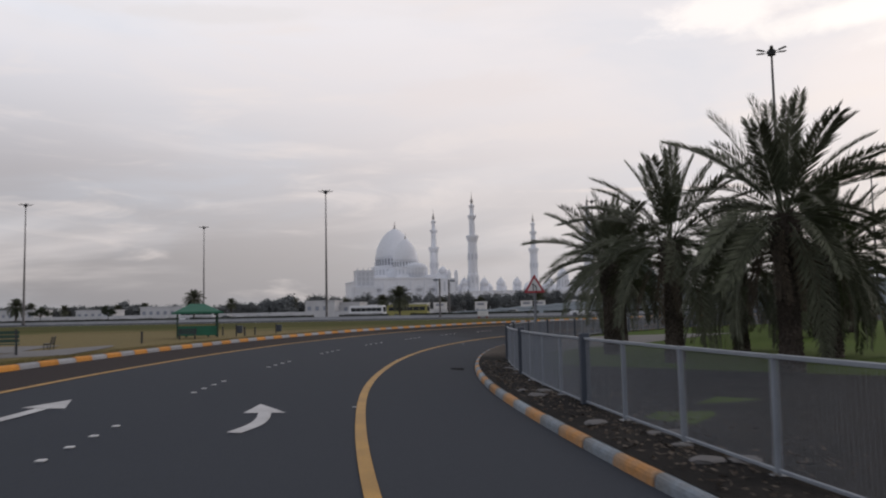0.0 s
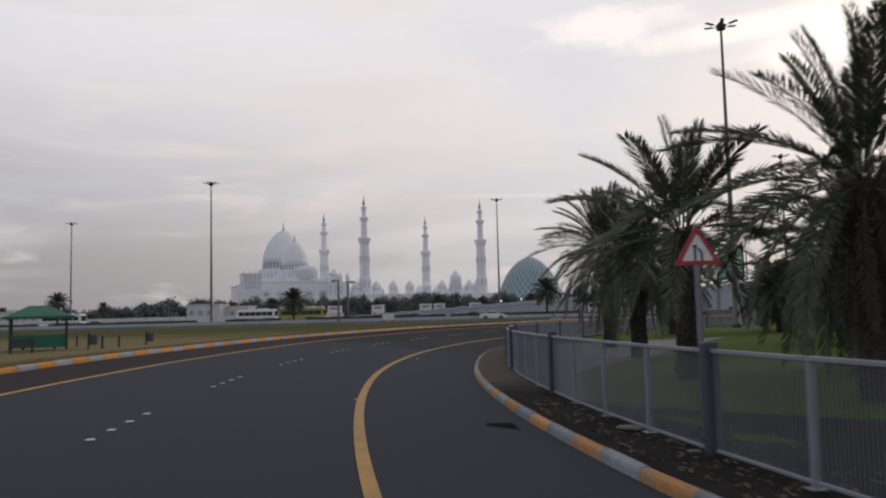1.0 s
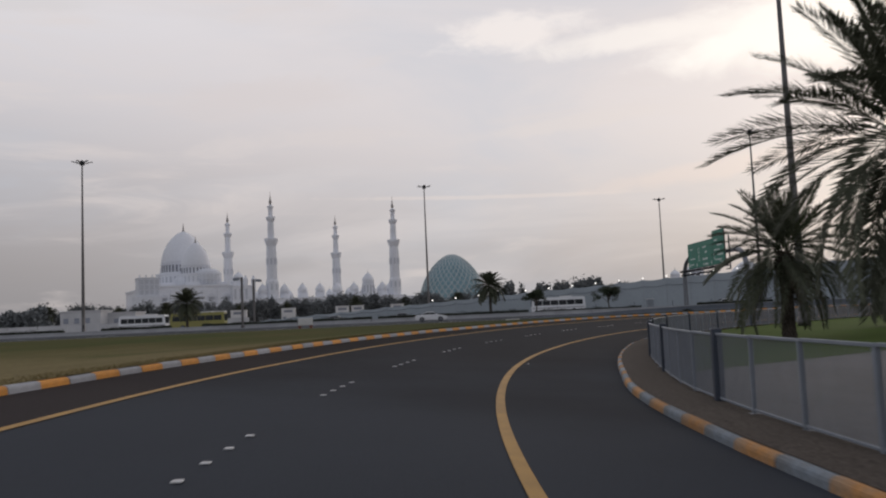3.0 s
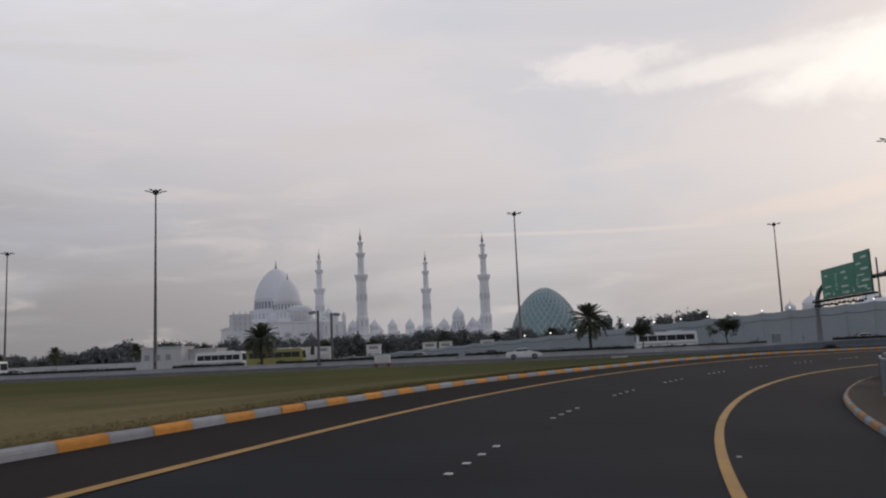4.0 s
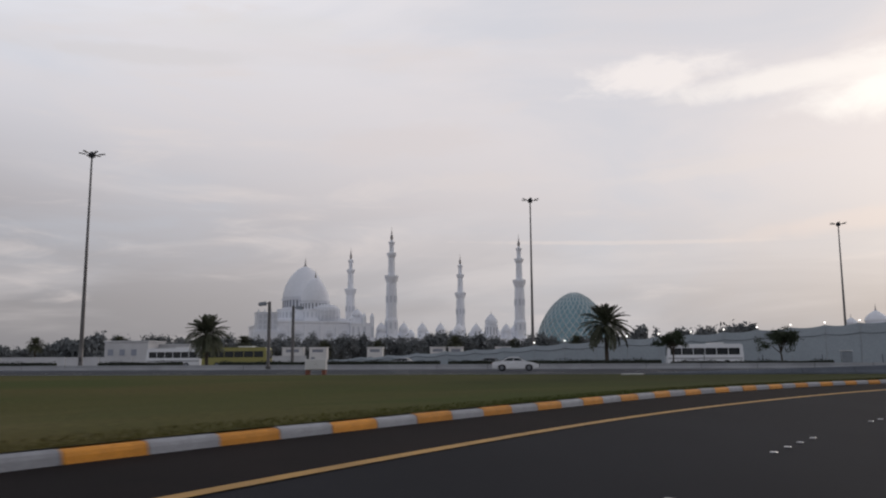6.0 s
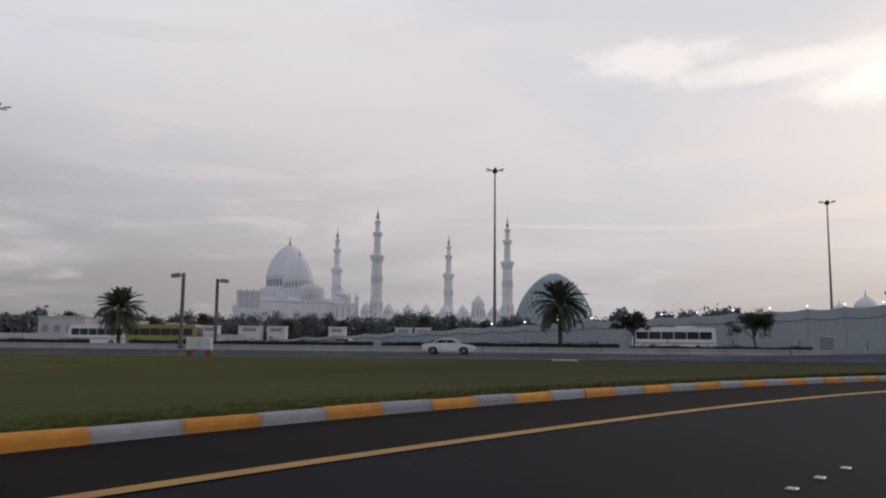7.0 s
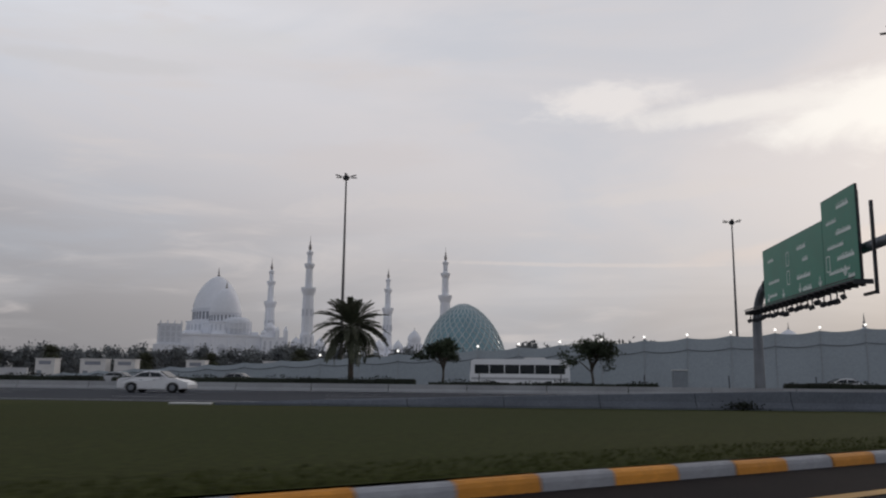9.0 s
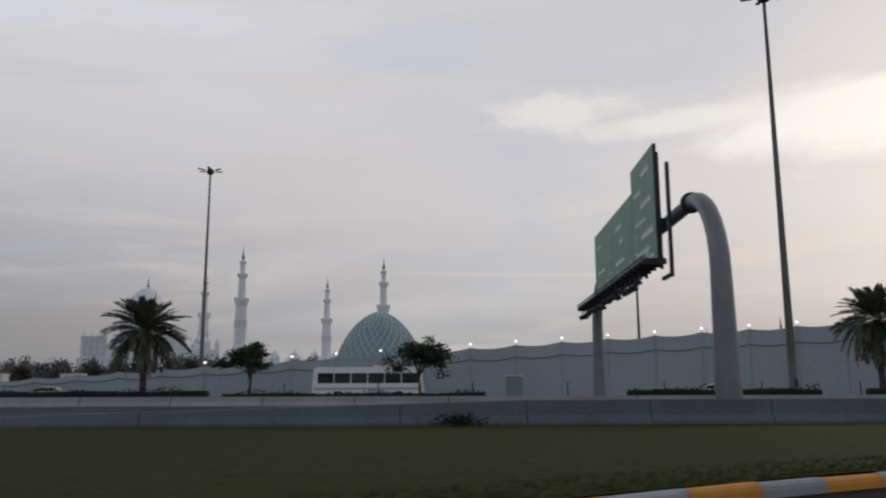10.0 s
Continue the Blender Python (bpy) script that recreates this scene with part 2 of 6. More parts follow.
dry_and_light_area(M_SOIL, (10, 58, 0), 25, 3, (0.098, 0.083, 0.071))          # drier sandy soil farther along the strip
M_DEBRIS = mat("dry leaves", (0.17, 0.14, 0.11), 0.9, 0.5, 3, 30, 0.2, tint=(0.06, 0.045, 0.035))
M_PAVING = mat("grey paving", (0.17, 0.165, 0.165), 0.85, 0.2, 0.5, 14, 0.3)
M_CONCRETE = mat("concrete", (0.36, 0.37, 0.385), 0.85, 0.18, 0.4, 12, 0.3)
M_BARRIER = mat("blue-grey barrier concrete", (0.135, 0.152, 0.182), 0.85, 0.22, 0.5, 12, 0.3, tint=(0.105, 0.118, 0.142))
M_FENCE_L = mat("light grey fence paint", (0.25, 0.28, 0.32), 0.5, 0.12, 3, 40, 0.1)
M_FENCE_B = mat("mid grey fence paint", (0.19, 0.21, 0.245), 0.5, 0.12, 3, 40, 0.1)
M_FENCE_D = mat("dark slate fence paint", (0.055, 0.068, 0.092), 0.5, 0.15, 3, 40, 0.1)
M_STEEL = mat("galvanised steel", (0.22, 0.235, 0.26), 0.45, 0.15, 0.8, 25, 0.05, metal=0.55)
M_MAST = mat("weathered mast steel", (0.15, 0.145, 0.145), 0.5, 0.15, 0.4, 20, 0.05, metal=0.5)
M_DARK = mat("dark metal", (0.035, 0.038, 0.045), 0.5, 0.2, 2, 30, 0.05, metal=0.3)
M_POLE = mat("weathered pole paint", (0.105, 0.10, 0.10), 0.6, 0.2, 0.8, 20, 0.05)
M_IRON = mat("cast iron", (0.014, 0.014, 0.015), 0.9, 0.3, 3, 40, 0.2, spec=0.1)
M_SIGN = mat("green sign sheet", (0.010, 0.225, 0.145), 0.42, 0.12, 0.5, 8, 0.0, spec=0.4)
M_SIGNTEXT = mat("white sign film", (0.74, 0.82, 0.78), 0.4, 0.05, 2, 8, 0.0)
M_RED = mat("red sign film", (0.38, 0.035, 0.05), 0.45, 0.1, 2, 20, 0.0)
M_WHITE = mat("white paint", (0.66, 0.66, 0.66), 0.5, 0.08, 0.6, 15, 0.05)
M_BLACK = mat("black sign film", (0.02, 0.02, 0.022), 0.5, 0.1, 2, 20, 0.0)
M_MARBLE = mat("pale marble", (0.79, 0.815, 0.87), 0.6, 0.05, 0.03, 0.5, 0.0)
# greyer marbles: netting tone, and the shade of bays and openings put into colour
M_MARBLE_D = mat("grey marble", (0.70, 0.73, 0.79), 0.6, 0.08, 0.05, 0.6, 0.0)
M_MARBLE_S = mat("recess-shade marble and netting", (0.58, 0.61, 0.67), 0.6, 0.08, 0.05, 0.6, 0.0)
M_GLASSGREY = mat("grey window glass", (0.26, 0.28, 0.33), 0.3, 0.1, 0.1, 2, 0.0)
M_GOLD = mat("dull gilding", (0.34, 0.32, 0.31), 0.45, 0.1, 0.3, 3, 0.0, metal=0.3)
M_GLASSDOME = mat("teal glazing", (0.225, 0.36, 0.41), 0.22, 0.15, 0.12, 1.2, 0.0)
M_LATTICE = mat("pale dome lattice", (0.58, 0.64, 0.65), 0.5, 0.08, 0.2, 3, 0.0)
M_WALL = mat("pale grey screen cloth", (0.325, 0.365, 0.395), 0.9, 0.1, 0.12, 4, 0.15)
M_CABLE = mat("wall cable", (0.13, 0.145, 0.16), 0.7, 0.1, 2, 20, 0.0)
M_TRUNK = mat("date palm bark", (0.085, 0.070, 0.058), 0.95, 0.45, 2.0, 16, 1.0)
M_FROND = mat("palm frond", (0.074, 0.088, 0.054), 0.62, 0.4, 0.7, 8, 0.0, tint=(0.108, 0.115, 0.078), rnd=0.25, spec=0.25)
M_FROND_DRY = mat("dry palm frond", (0.105, 0.085, 0.06), 0.8, 0.35, 0.7, 8, 0.0, rnd=0.25)
M_LEAF = mat("tree leaves", (0.045, 0.062, 0.032), 0.7, 0.4, 0.3, 4, 0.0)
# far leaves: the paleness of haze is mixed into their colour
M_LEAF_FAR = mat("haze-paled distant foliage", (0.185, 0.20, 0.205), 0.9, 0.25, 0.06, 1.0, 0.0)
M_HEDGE = mat("clipped hedge", (0.022, 0.028, 0.018), 0.9, 0.4, 0.5, 8, 0.8)
M_BARK = mat("tree bark", (0.09, 0.075, 0.062), 0.9, 0.35, 2, 20, 0.6)
M_GREEN = mat("green painted boards", (0.02, 0.14, 0.085), 0.55, 0.15, 1.0, 14, 0.1)
M_GREEN_D = mat("dark green paint", (0.02, 0.055, 0.04), 0.6, 0.15, 1.0, 14, 0.1)
M_CARPAINT = mat("white car paint", (0.72, 0.73, 0.75), 0.25, 0.03, 0.5, 5, 0.0, coat=0.6)
M_SILVER = mat("silver car paint", (0.36, 0.37, 0.39), 0.3, 0.05, 0.5, 5, 0.0, coat=0.5)
M_CARGLASS = mat("tinted vehicle glass", (0.02, 0.024, 0.028), 0.08, 0.05, 1, 5, 0.0)
M_TYRE = mat("tyre rubber", (0.02, 0.02, 0.021), 0.85, 0.2, 3, 30, 0.2)
M_BUSYELLOW = mat("yellow-green bus paint", (0.27, 0.25, 0.07), 0.35, 0.05, 0.5, 5, 0.0, coat=0.3)
M_BRICK = mat("red brick pier", (0.22, 0.085, 0.06), 0.85, 0.25, 2, 20, 0.3)
M_LAMP = lamp_mat("lit lamp globe", (1.0, 0.95, 0.88), 1.9)
M_TAIL = mat("red lamp lens", (0.30, 0.02, 0.02), 0.3, 0.05, 2, 20, 0.0)
M_FARWALL = mat("pale rendered wall", (0.52, 0.52, 0.53), 0.9, 0.1, 0.02, 0.5, 0.0)


# ---- mesh helpers ----
def link(name, bm, material, parent=None, label="", smooth=False):
    me = bpy.data.meshes.new(name)
    bm.to_mesh(me)
    bm.free()
    me.materials.append(material)
    if smooth:
        for p in me.polygons:
            p.use_smooth = True
    ob = new(name, me)
    if parent is not None:
        ob.parent = parent
    if label:
        ob["label"] = label
    return ob


def part(name, bm, material, parent, label="", smooth=False):
    return link(name, bm, material, parent, label, smooth)


def raw(name, verts, faces, material, parent=None, label="", smooth=False):
    me = bpy.data.meshes.new(name)
    me.from_pydata([tuple(map(float, v)) for v in verts], [], faces)
    me.materials.append(material)
    if smooth:
        for p in me.polygons:
            p.use_smooth = True
    ob = new(name, me)
    if parent is not None:
        ob.parent = parent
    if label:
        ob["label"] = label
    return ob


def empty(name, m=None):
    ob = new(name)
    if m is not None:
        ob.matrix_basis = m
    return ob


def box(bm, size, at=(0, 0, 0), rz=0.0, rx=0.0, ry=0.0, bevel=0.0):
    """A box of that size centred at 'at'."""
    r = bmesh.ops.create_cube(bm, size=1.0, matrix=pose(*at, rx, ry, rz) @ Matrix.Diagonal((*size, 1)))
    if bevel:
        es = {e for v in r["verts"] for e in v.link_edges}
        bmesh.ops.bevel(bm, geom=list(es), offset=bevel, segments=1, affect="EDGES")
    return bm


def cone(bm, r1, r2, h, at=(0, 0, 0), seg=16, m=None):
    """An upright tapered cylinder that stands on 'at'."""
    mm = pose(at[0], at[1], at[2] + h / 2) if m is None else m
    bmesh.ops.create_cone(bm, cap_ends=True, segments=seg, radius1=r1, radius2=r2, depth=h, matrix=mm)
    return bm


def lathe(bm, profile, seg=24, at=(0, 0, 0)):
    """Turns a profile of (radius, height) round the z axis."""
    rings = []
    for r, h in profile:
        rings.append([bm.verts.new((at[0] + r * math.cos(2 * math.pi * i / seg), at[1] + r * math.sin(2 * math.pi * i / seg), at[2] + h)) for i in range(seg)])
    for a, b in zip(rings, rings[1:]):
        for i in range(seg):
            bm.faces.new((a[i], a[(i + 1) % seg], b[(i + 1) % seg], b[i]))
    bm.faces.new(list(reversed(rings[0])))
    bm.faces.new(rings[-1])
    return bm


def tube(bm, pts, radii, seg=10):
    """A tube along points, with a radius for each."""
    pts = [Vector(p) for p in pts]
    rings = []
    side = None
    for i, p in enumerate(pts):
        t = (pts[min(i + 1, len(pts) - 1)] - pts[max(i - 1, 0)]).normalized()
        if side is None:
            side = t.cross(Vector((0, 0, 1)))
            side = side if side.length > 0.01 else Vector((0, 1, 0))
        side = (side - t * side.dot(t)).normalized()
        up = side.cross(t)
        r = radii[i] if hasattr(radii, "__len__") else radii
        rings.append([bm.verts.new(p + (side * math.cos(a) + up * math.sin(a)) * r) for a in (2 * math.pi * k / seg for k in range(seg))])
    for a, b in zip(rings, rings[1:]):
        for i in range(seg):
            bm.faces.new((a[i], b[i], b[(i + 1) % seg], a[(i + 1) % seg]))
    bm.faces.new(rings[0])
    bm.faces.new(list(reversed(rings[-1])))
    return bm


def curve(points, step):
    """Points at even steps along a smooth line through the given ones, with their headings."""
    p = [Vector((*q, 0)) for q in points]
    p = [p[0] * 2 - p[1], *p, p[-1] * 2 - p[-2]]
    fine = []
    for i in range(1, len(p) - 2):
        for k in range(24):
            t = k / 24
            a, b, c2, d = p[i - 1], p[i], p[i + 1], p[i + 2]
            fine.append(0.5 * (2 * b + (c2 - a) * t + (2 * a - 5 * b + 4 * c2 - d) * t * t + (3 * b - a - 3 * c2 + d) * t ** 3))
    fine.append(p[-2])
    s = np.concatenate([[0], np.cumsum([(b - a).length for a, b in zip(fine, fine[1:])])])
    n = int(s[-1] / step)
    at = np.arange(n + 1) * step
    xs, ys = np.interp(at, s, [v.x for v in fine]), np.interp(at, s, [v.y for v in fine])
    h = np.arctan2(np.gradient(ys), np.gradient(xs))
    return [(float(x), float(y), float(a)) for x, y, a in zip(xs, ys, h)]


def shifted(line, d):
    """The line moved sideways by d, to its left."""
    return [(x - math.sin(a) * d, y + math.cos(a) * d, a) for x, y, a in line]


def ribbon(name, left, right, z, material, zr=None, parent=None):
    zr = z if zr is None else zr
    n = min(len(left), len(right))
    v = [(*left[i][:2], z + lie(*left[i][:2])) for i in range(n)] + [(*right[i][:2], zr + lie(*right[i][:2])) for i in range(n)]
    f = [(i, n + i, n + i + 1, i + 1) for i in range(n - 1)]
    return raw(name, v, f, material, parent)


# ---- lines of the plan ----
CENTRE = [(11.70, -68.50), (5.92, -28.12), (5.07, -22.18), (4.21, -16.25), (3.35, -10.31), (2.50, -4.37), (1.64, 1.57), (0.83, 7.51), (0.14, 13.47), (-0.35, 19.45),
      (-0.39, 25.45), (-0.07, 31.44), (0.63, 37.39), (1.78, 43.27), (3.12, 49.12), (4.76, 54.88), (6.91, 60.48), (9.33, 65.97), (12.12, 71.28), (15.36, 76.32),
      (18.98, 81.11), (22.82, 85.71), (26.90, 90.11), (31.24, 94.24), (35.88, 98.04), (40.72, 101.59), (45.81, 104.74), (51.16, 107.46), (56.66, 109.83),
      (62.33, 111.81), (68.11, 113.41), (73.97, 114.66), (79.89, 115.61), (85.85, 116.29), (91.84, 116.73), (97.83, 116.99), (103.83, 117.10), (120.00, 116.20),
      (150.00, 113.80)]
LK = [(0.00, -70.00), (-3.01, -29.41), (-3.86, -23.47), (-4.72, -17.53), (-5.48, -11.58), (-6.09, -5.61), (-6.70, 0.38), (-7.29, 6.48), (-7.79, 12.63), (-8.12, 19.10),
      (-8.01, 25.65), (-7.57, 32.05), (-6.71, 38.54), (-5.34, 44.86), (-3.79, 50.78), (-1.76, 57.11), (0.70, 63.06), (3.39, 68.79), (6.52, 74.54), (10.06, 80.06),
      (13.90, 85.14), (17.95, 89.99), (22.21, 94.69), (27.04, 99.04), (32.18, 102.80), (37.59, 106.17), (43.30, 109.26), (49.04, 112.04), (54.86, 114.58),
      (60.90, 116.53), (67.05, 117.94), (73.21, 118.99), (79.37, 119.72), (85.53, 120.19), (91.66, 120.41), (97.77, 120.45), (103.81, 120.33), (120.05, 120.44),
      (150.08, 118.06)]
RK = [(16.00, -68.00), (9.96, -27.54), (9.10, -21.60), (8.25, -15.66), (7.34, -9.73), (6.35, -3.81), (5.37, 2.10), (4.42, 7.97), (3.68, 13.85), (3.20, 19.61),
      (3.09, 25.35), (3.37, 31.15), (4.02, 36.86), (5.07, 42.54), (6.44, 48.33), (8.16, 53.73), (10.49, 59.00), (13.01, 64.23), (15.70, 69.19), (18.64, 74.00),
      (22.08, 78.63), (25.86, 83.04), (29.95, 87.12), (34.28, 90.77), (38.96, 94.07), (43.81, 97.05), (48.73, 99.49), (53.94, 101.54), (59.23, 103.22), (64.60, 104.50),
      (70.05, 105.44), (75.57, 106.06), (81.14, 106.40), (86.77, 106.50), (92.43, 106.39), (98.15, 106.10), (103.92, 105.67), (118.00, 104.40), (150.00, 101.50)]
RY = [(13.60, -68.40), (7.78, -27.86), (6.92, -21.92), (6.06, -15.98), (5.10, -10.06), (3.98, -4.15), (2.86, 1.74), (1.75, 7.63), (0.97, 13.56), (0.50, 19.49),
      (0.45, 25.42), (0.74, 31.37), (1.39, 37.27), (2.47, 43.12), (3.91, 48.93), (5.71, 54.56), (7.89, 60.08), (10.43, 65.45), (13.29, 70.59), (16.45, 75.55),
      (19.96, 80.32), (23.76, 84.89), (27.88, 89.14), (32.31, 93.02), (37.06, 96.53), (42.00, 99.71), (47.11, 102.41), (52.47, 104.66), (57.95, 106.53), (63.51, 107.99),
      (69.16, 109.08), (74.87, 109.83), (80.62, 110.29), (86.39, 110.49), (92.20, 110.47), (98.03, 110.27), (103.88, 109.93), (118.00, 108.50), (150.00, 105.60)]
LY = [(4.60, -69.40), (-0.62, -29.07), (-1.48, -23.13), (-2.34, -17.19), (-3.12, -11.24), (-3.79, -5.27), (-4.46, 0.70), (-5.10, 6.76), (-5.64, 12.86), (-6.00, 19.20),
      (-5.93, 25.59), (-5.52, 31.88), (-4.70, 38.22), (-3.40, 44.43), (-1.92, 50.33), (-0.01, 56.51), (2.37, 62.37), (5.00, 68.02), (8.05, 73.65), (11.45, 79.08),
      (15.12, 84.17), (19.06, 89.01), (23.40, 93.52), (28.10, 97.83), (33.04, 101.69), (38.30, 105.12), (43.84, 108.28), (49.50, 110.98), (55.34, 113.25),
      (61.31, 115.07), (67.36, 116.48), (73.44, 117.51), (79.54, 118.21), (85.64, 118.63), (91.72, 118.81), (97.78, 118.79), (103.82, 118.62), (120.00, 117.50),
      (150.00, 115.00)]
SL = [(9.30, -69.00), (3.36, -28.49), (2.50, -22.55), (1.65, -16.62), (0.80, -10.67), (-0.02, -4.73), (-0.85, 1.21), (-1.64, 7.20), (-2.30, 13.21), (-2.75, 19.34),
      (-2.76, 25.51), (-2.41, 31.63), (-1.68, 37.75), (-0.50, 43.78), (0.94, 49.65), (2.77, 55.56), (5.05, 61.26), (7.61, 66.79), (10.55, 72.19), (13.88, 77.37),
      (17.50, 82.28), (21.37, 86.99), (25.57, 91.40), (30.13, 95.51), (34.97, 99.21), (40.03, 102.60), (45.36, 105.55), (50.90, 108.01), (56.57, 110.08),
      (62.35, 111.72), (68.21, 112.97), (74.12, 113.86), (80.05, 114.45), (86.00, 114.76), (91.95, 114.84), (97.90, 114.74), (103.85, 114.49), (120.00, 113.20),
      (150.00, 110.50)]


def near_edge(x):
    """The highway's edge on this side."""
    return 146.0 - 0.219 * (x - 9.4)


def barrier_y(x):
    return 177.0 - 0.25 * (x + 7.6)


L_LINE, R_LINE = curve(LK, 1.0), curve(RK, 1.0)
FL = [p[:2] for p in shifted(curve(RK, 3.0), -1.12) if -40 < p[1] and p[0] < 74]

# the slip road banks into its bend: its cross fall by the distance along it, and where its outer edge lies
SPINE = np.array(curve(CENTRE, 0.5))
FALL = np.interp(np.arange(len(SPINE)) * 0.5, (66, 86, 103, 121, 141, 161, 186, 211), (0.0349, 0.0457, 0.0557, 0.0705, 0.0831, 0.0861, 0.0992, 0.0926))
RIM = np.interp(np.arange(len(SPINE)) * 0.5, (41, 66, 97, 132, 160, 182, 206, 241), (9.4, 8.7, 7.7, 6.8, 6.6, 6.0, 5.3, 4.1))
ROAD_LEVEL = -0.36


def lies(x, y):
    """The height of the banked ground at the places x, y (arrays): the road's plane, held level past its inner edge, easing past its outer one to a low lawn that rises to the highway."""
    x, y = np.atleast_1d(np.asarray(x, float)), np.atleast_1d(np.asarray(y, float))
    out = np.empty(len(x))
    for k in range(0, len(x), 4000):
        dx, dy = x[k:k + 4000, None] - SPINE[None, :, 0], y[k:k + 4000, None] - SPINE[None, :, 1]
        i = (dx * dx + dy * dy).argmin(1)
        j = np.arange(len(i))
        across = -np.sin(SPINE[i, 2]) * dx[j, i] + np.cos(SPINE[i, 2]) * dy[j, i]
        top = ROAD_LEVEL + FALL[i] * np.clip(across, -5.4, RIM[i])
        ease = np.clip((across - RIM[i]) / 16.0, 0, 1)
        ease = ease * ease * (3 - 2 * ease)
        away = np.clip((near_edge(x[k:k + 4000]) - y[k:k + 4000] - 20.0) / 60.0, 0, 1)
        out[k:k + 4000] = top * (1 - ease) - 0.55 * away * ease
    return out


def lie(x, y):
    return float(lies(x, y)[0])


# ---- ground, roads ----
def sheet(name, outline, z, material, cuts=0):
    bm = bmesh.new()
    bm.faces.new([bm.verts.new((*p, z)) for p in outline])
    bmesh.ops.triangulate(bm, faces=bm.faces[:])
    return link(name, bm, material)


ground = sheet("ground", [(-4500, -4500), (4500, -4500), (4500, 4500), (-4500, 4500)], -1.05, M_SAND)
tagged(ground, "flat pale sandy ground reaching the horizon", "ground", kind="structure")

n_road = 460
lr, rr_ = curve(LK, 0.25), curve(RK, 0.25)
ls = [lr[min(len(lr) - 1, round(i * (len(lr) - 1) / n_road))] for i in range(n_road + 1)]
rs = [rr_[min(len(rr_) - 1, round(i * (len(rr_) - 1) / n_road))] for i in range(n_road + 1)]
cols = 14
road_v = [(a[0] + (b[0] - a[0]) * j / cols, a[1] + (b[1] - a[1]) * j / cols) for a, b in zip(ls, rs) for j in range(cols + 1)]
road_v = [(x, y, z) for (x, y), z in zip(road_v, lies([p[0] for p in road_v], [p[1] for p in road_v]))]
road_f = [(i * (cols + 1) + j, i * (cols + 1) + j + 1, (i + 1) * (cols + 1) + j + 1, (i + 1) * (cols + 1) + j) for i in range(n_road) for j in range(cols)]
road = raw("road", road_v, road_f, M_ASPHALT, smooth=True)
tagged(road, "dark worn asphalt slip road curving between kerbs", "road", kind="structure")


def painted(name, line, width, label, material, z=0.012):
    ob = ribbon(name, shifted(line, width / 2), shifted(line, -width / 2), z, material)
    return tagged(ob, label, "road marking", kind="structure")


painted("edge_line", curve(LY, 1.0), 0.15, "solid yellow edge line on dark asphalt", M_YELLOW)
painted("edge_line", curve(RY, 0.7), 0.155, "bold yellow edge line along the hard shoulder", M_YELLOW)

shoulder_l, shoulder_r = curve(LK, 0.25), curve(LY, 0.25)
n_sh = 460
shoulder = ribbon("shoulder", [shoulder_l[round(i * (len(shoulder_l) - 1) / n_sh)] for i in range(n_sh + 1)], shifted([shoulder_r[round(i * (len(shoulder_r) - 1) / n_sh)] for i in range(n_sh + 1)], 0.09), 0.008, M_SHOULDER)
tagged(shoulder, "reddish dust-stained asphalt shoulder beside the kerb", "road shoulder", kind="structure")

# the median lawn, between the slip road's kerb and the highway
lawn_in = shifted(L_LINE, 0.13)
lawn_v, lawn_f = [], []
rows_l = [p for p in lawn_in if p[1] > -58 and p[0] < 108]
ncol = 22
for i, (x, y, a) in enumerate(rows_l):
    # each row runs from the kerb out to the highway's edge
    tx = -170 + i * (112 + 170) / (len(rows_l) - 1)
    ty = near_edge(tx)
    for j in range(ncol + 1):
        t = (j / ncol) ** 1.6
        lawn_v.append((x + (tx - x) * t, y + (ty - y) * t, 0.15 - 0.10 * t))
for i in range(len(rows_l) - 1):
    for j in range(ncol):
        a = i * (ncol + 1) + j
        lawn_f.append((a, a + 1, a + ncol + 2, a + ncol + 1))
lawn_v = [(x, y, z + g) for (x, y, z), g in zip(lawn_v, lies([p[0] for p in lawn_v], [p[1] for p in lawn_v]))]
lawn = raw("lawn", lawn_v, lawn_f, M_GRASS, smooth=True)
tagged(lawn, "mown olive-green lawn with dry brown patches", "lawn", kind="structure")

# the park inside the bend
park_in = [p for p in shifted(curve(FL, 2.0), -0.25)]
npk = len(park_in)
pv = [(x + 78 * t, y - (25 + 0.35 * max(0.0, y - 40)) * t) for t in (0, 0.08, 0.2, 0.5, 1) for x, y, a in park_in]
pv = [(x, y, 0.13 + g) for (x, y), g in zip(pv, lies([p[0] for p in pv], [p[1] for p in pv]))]
park = raw("park_lawn", pv, [(r * npk + i, r * npk + npk + i, r * npk + npk + i + 1, r * npk + i + 1) for r in range(4) for i in range(npk - 1)], M_PARK)
tagged(park, "bright green park lawn behind the roadside fence", "lawn", kind="structure")
# paved corner between the fence and the lawn
path_in = [p for p in shifted(curve(FL, 1.0), -0.12) if 29.0 < p[1] < 58]
path_out = curve([(4.6, 28.9), (5.4, 30.4), (6.4, 33.2), (7.3, 36.0), (8.6, 38.6), (10.6, 41.6), (13.0, 45.2), (16, 50), (20, 56), (25, 63)], 1.0)
path_out = [path_out[round(i * (len(path_out) - 1) / (len(path_in) - 1))] for i in range(len(path_in))]
park_path = ribbon("park_path", path_in, path_out, 0.145, M_PAVING)
tagged(park_path, "grey paved footpath between the fence and the park lawn", "path", kind="structure")

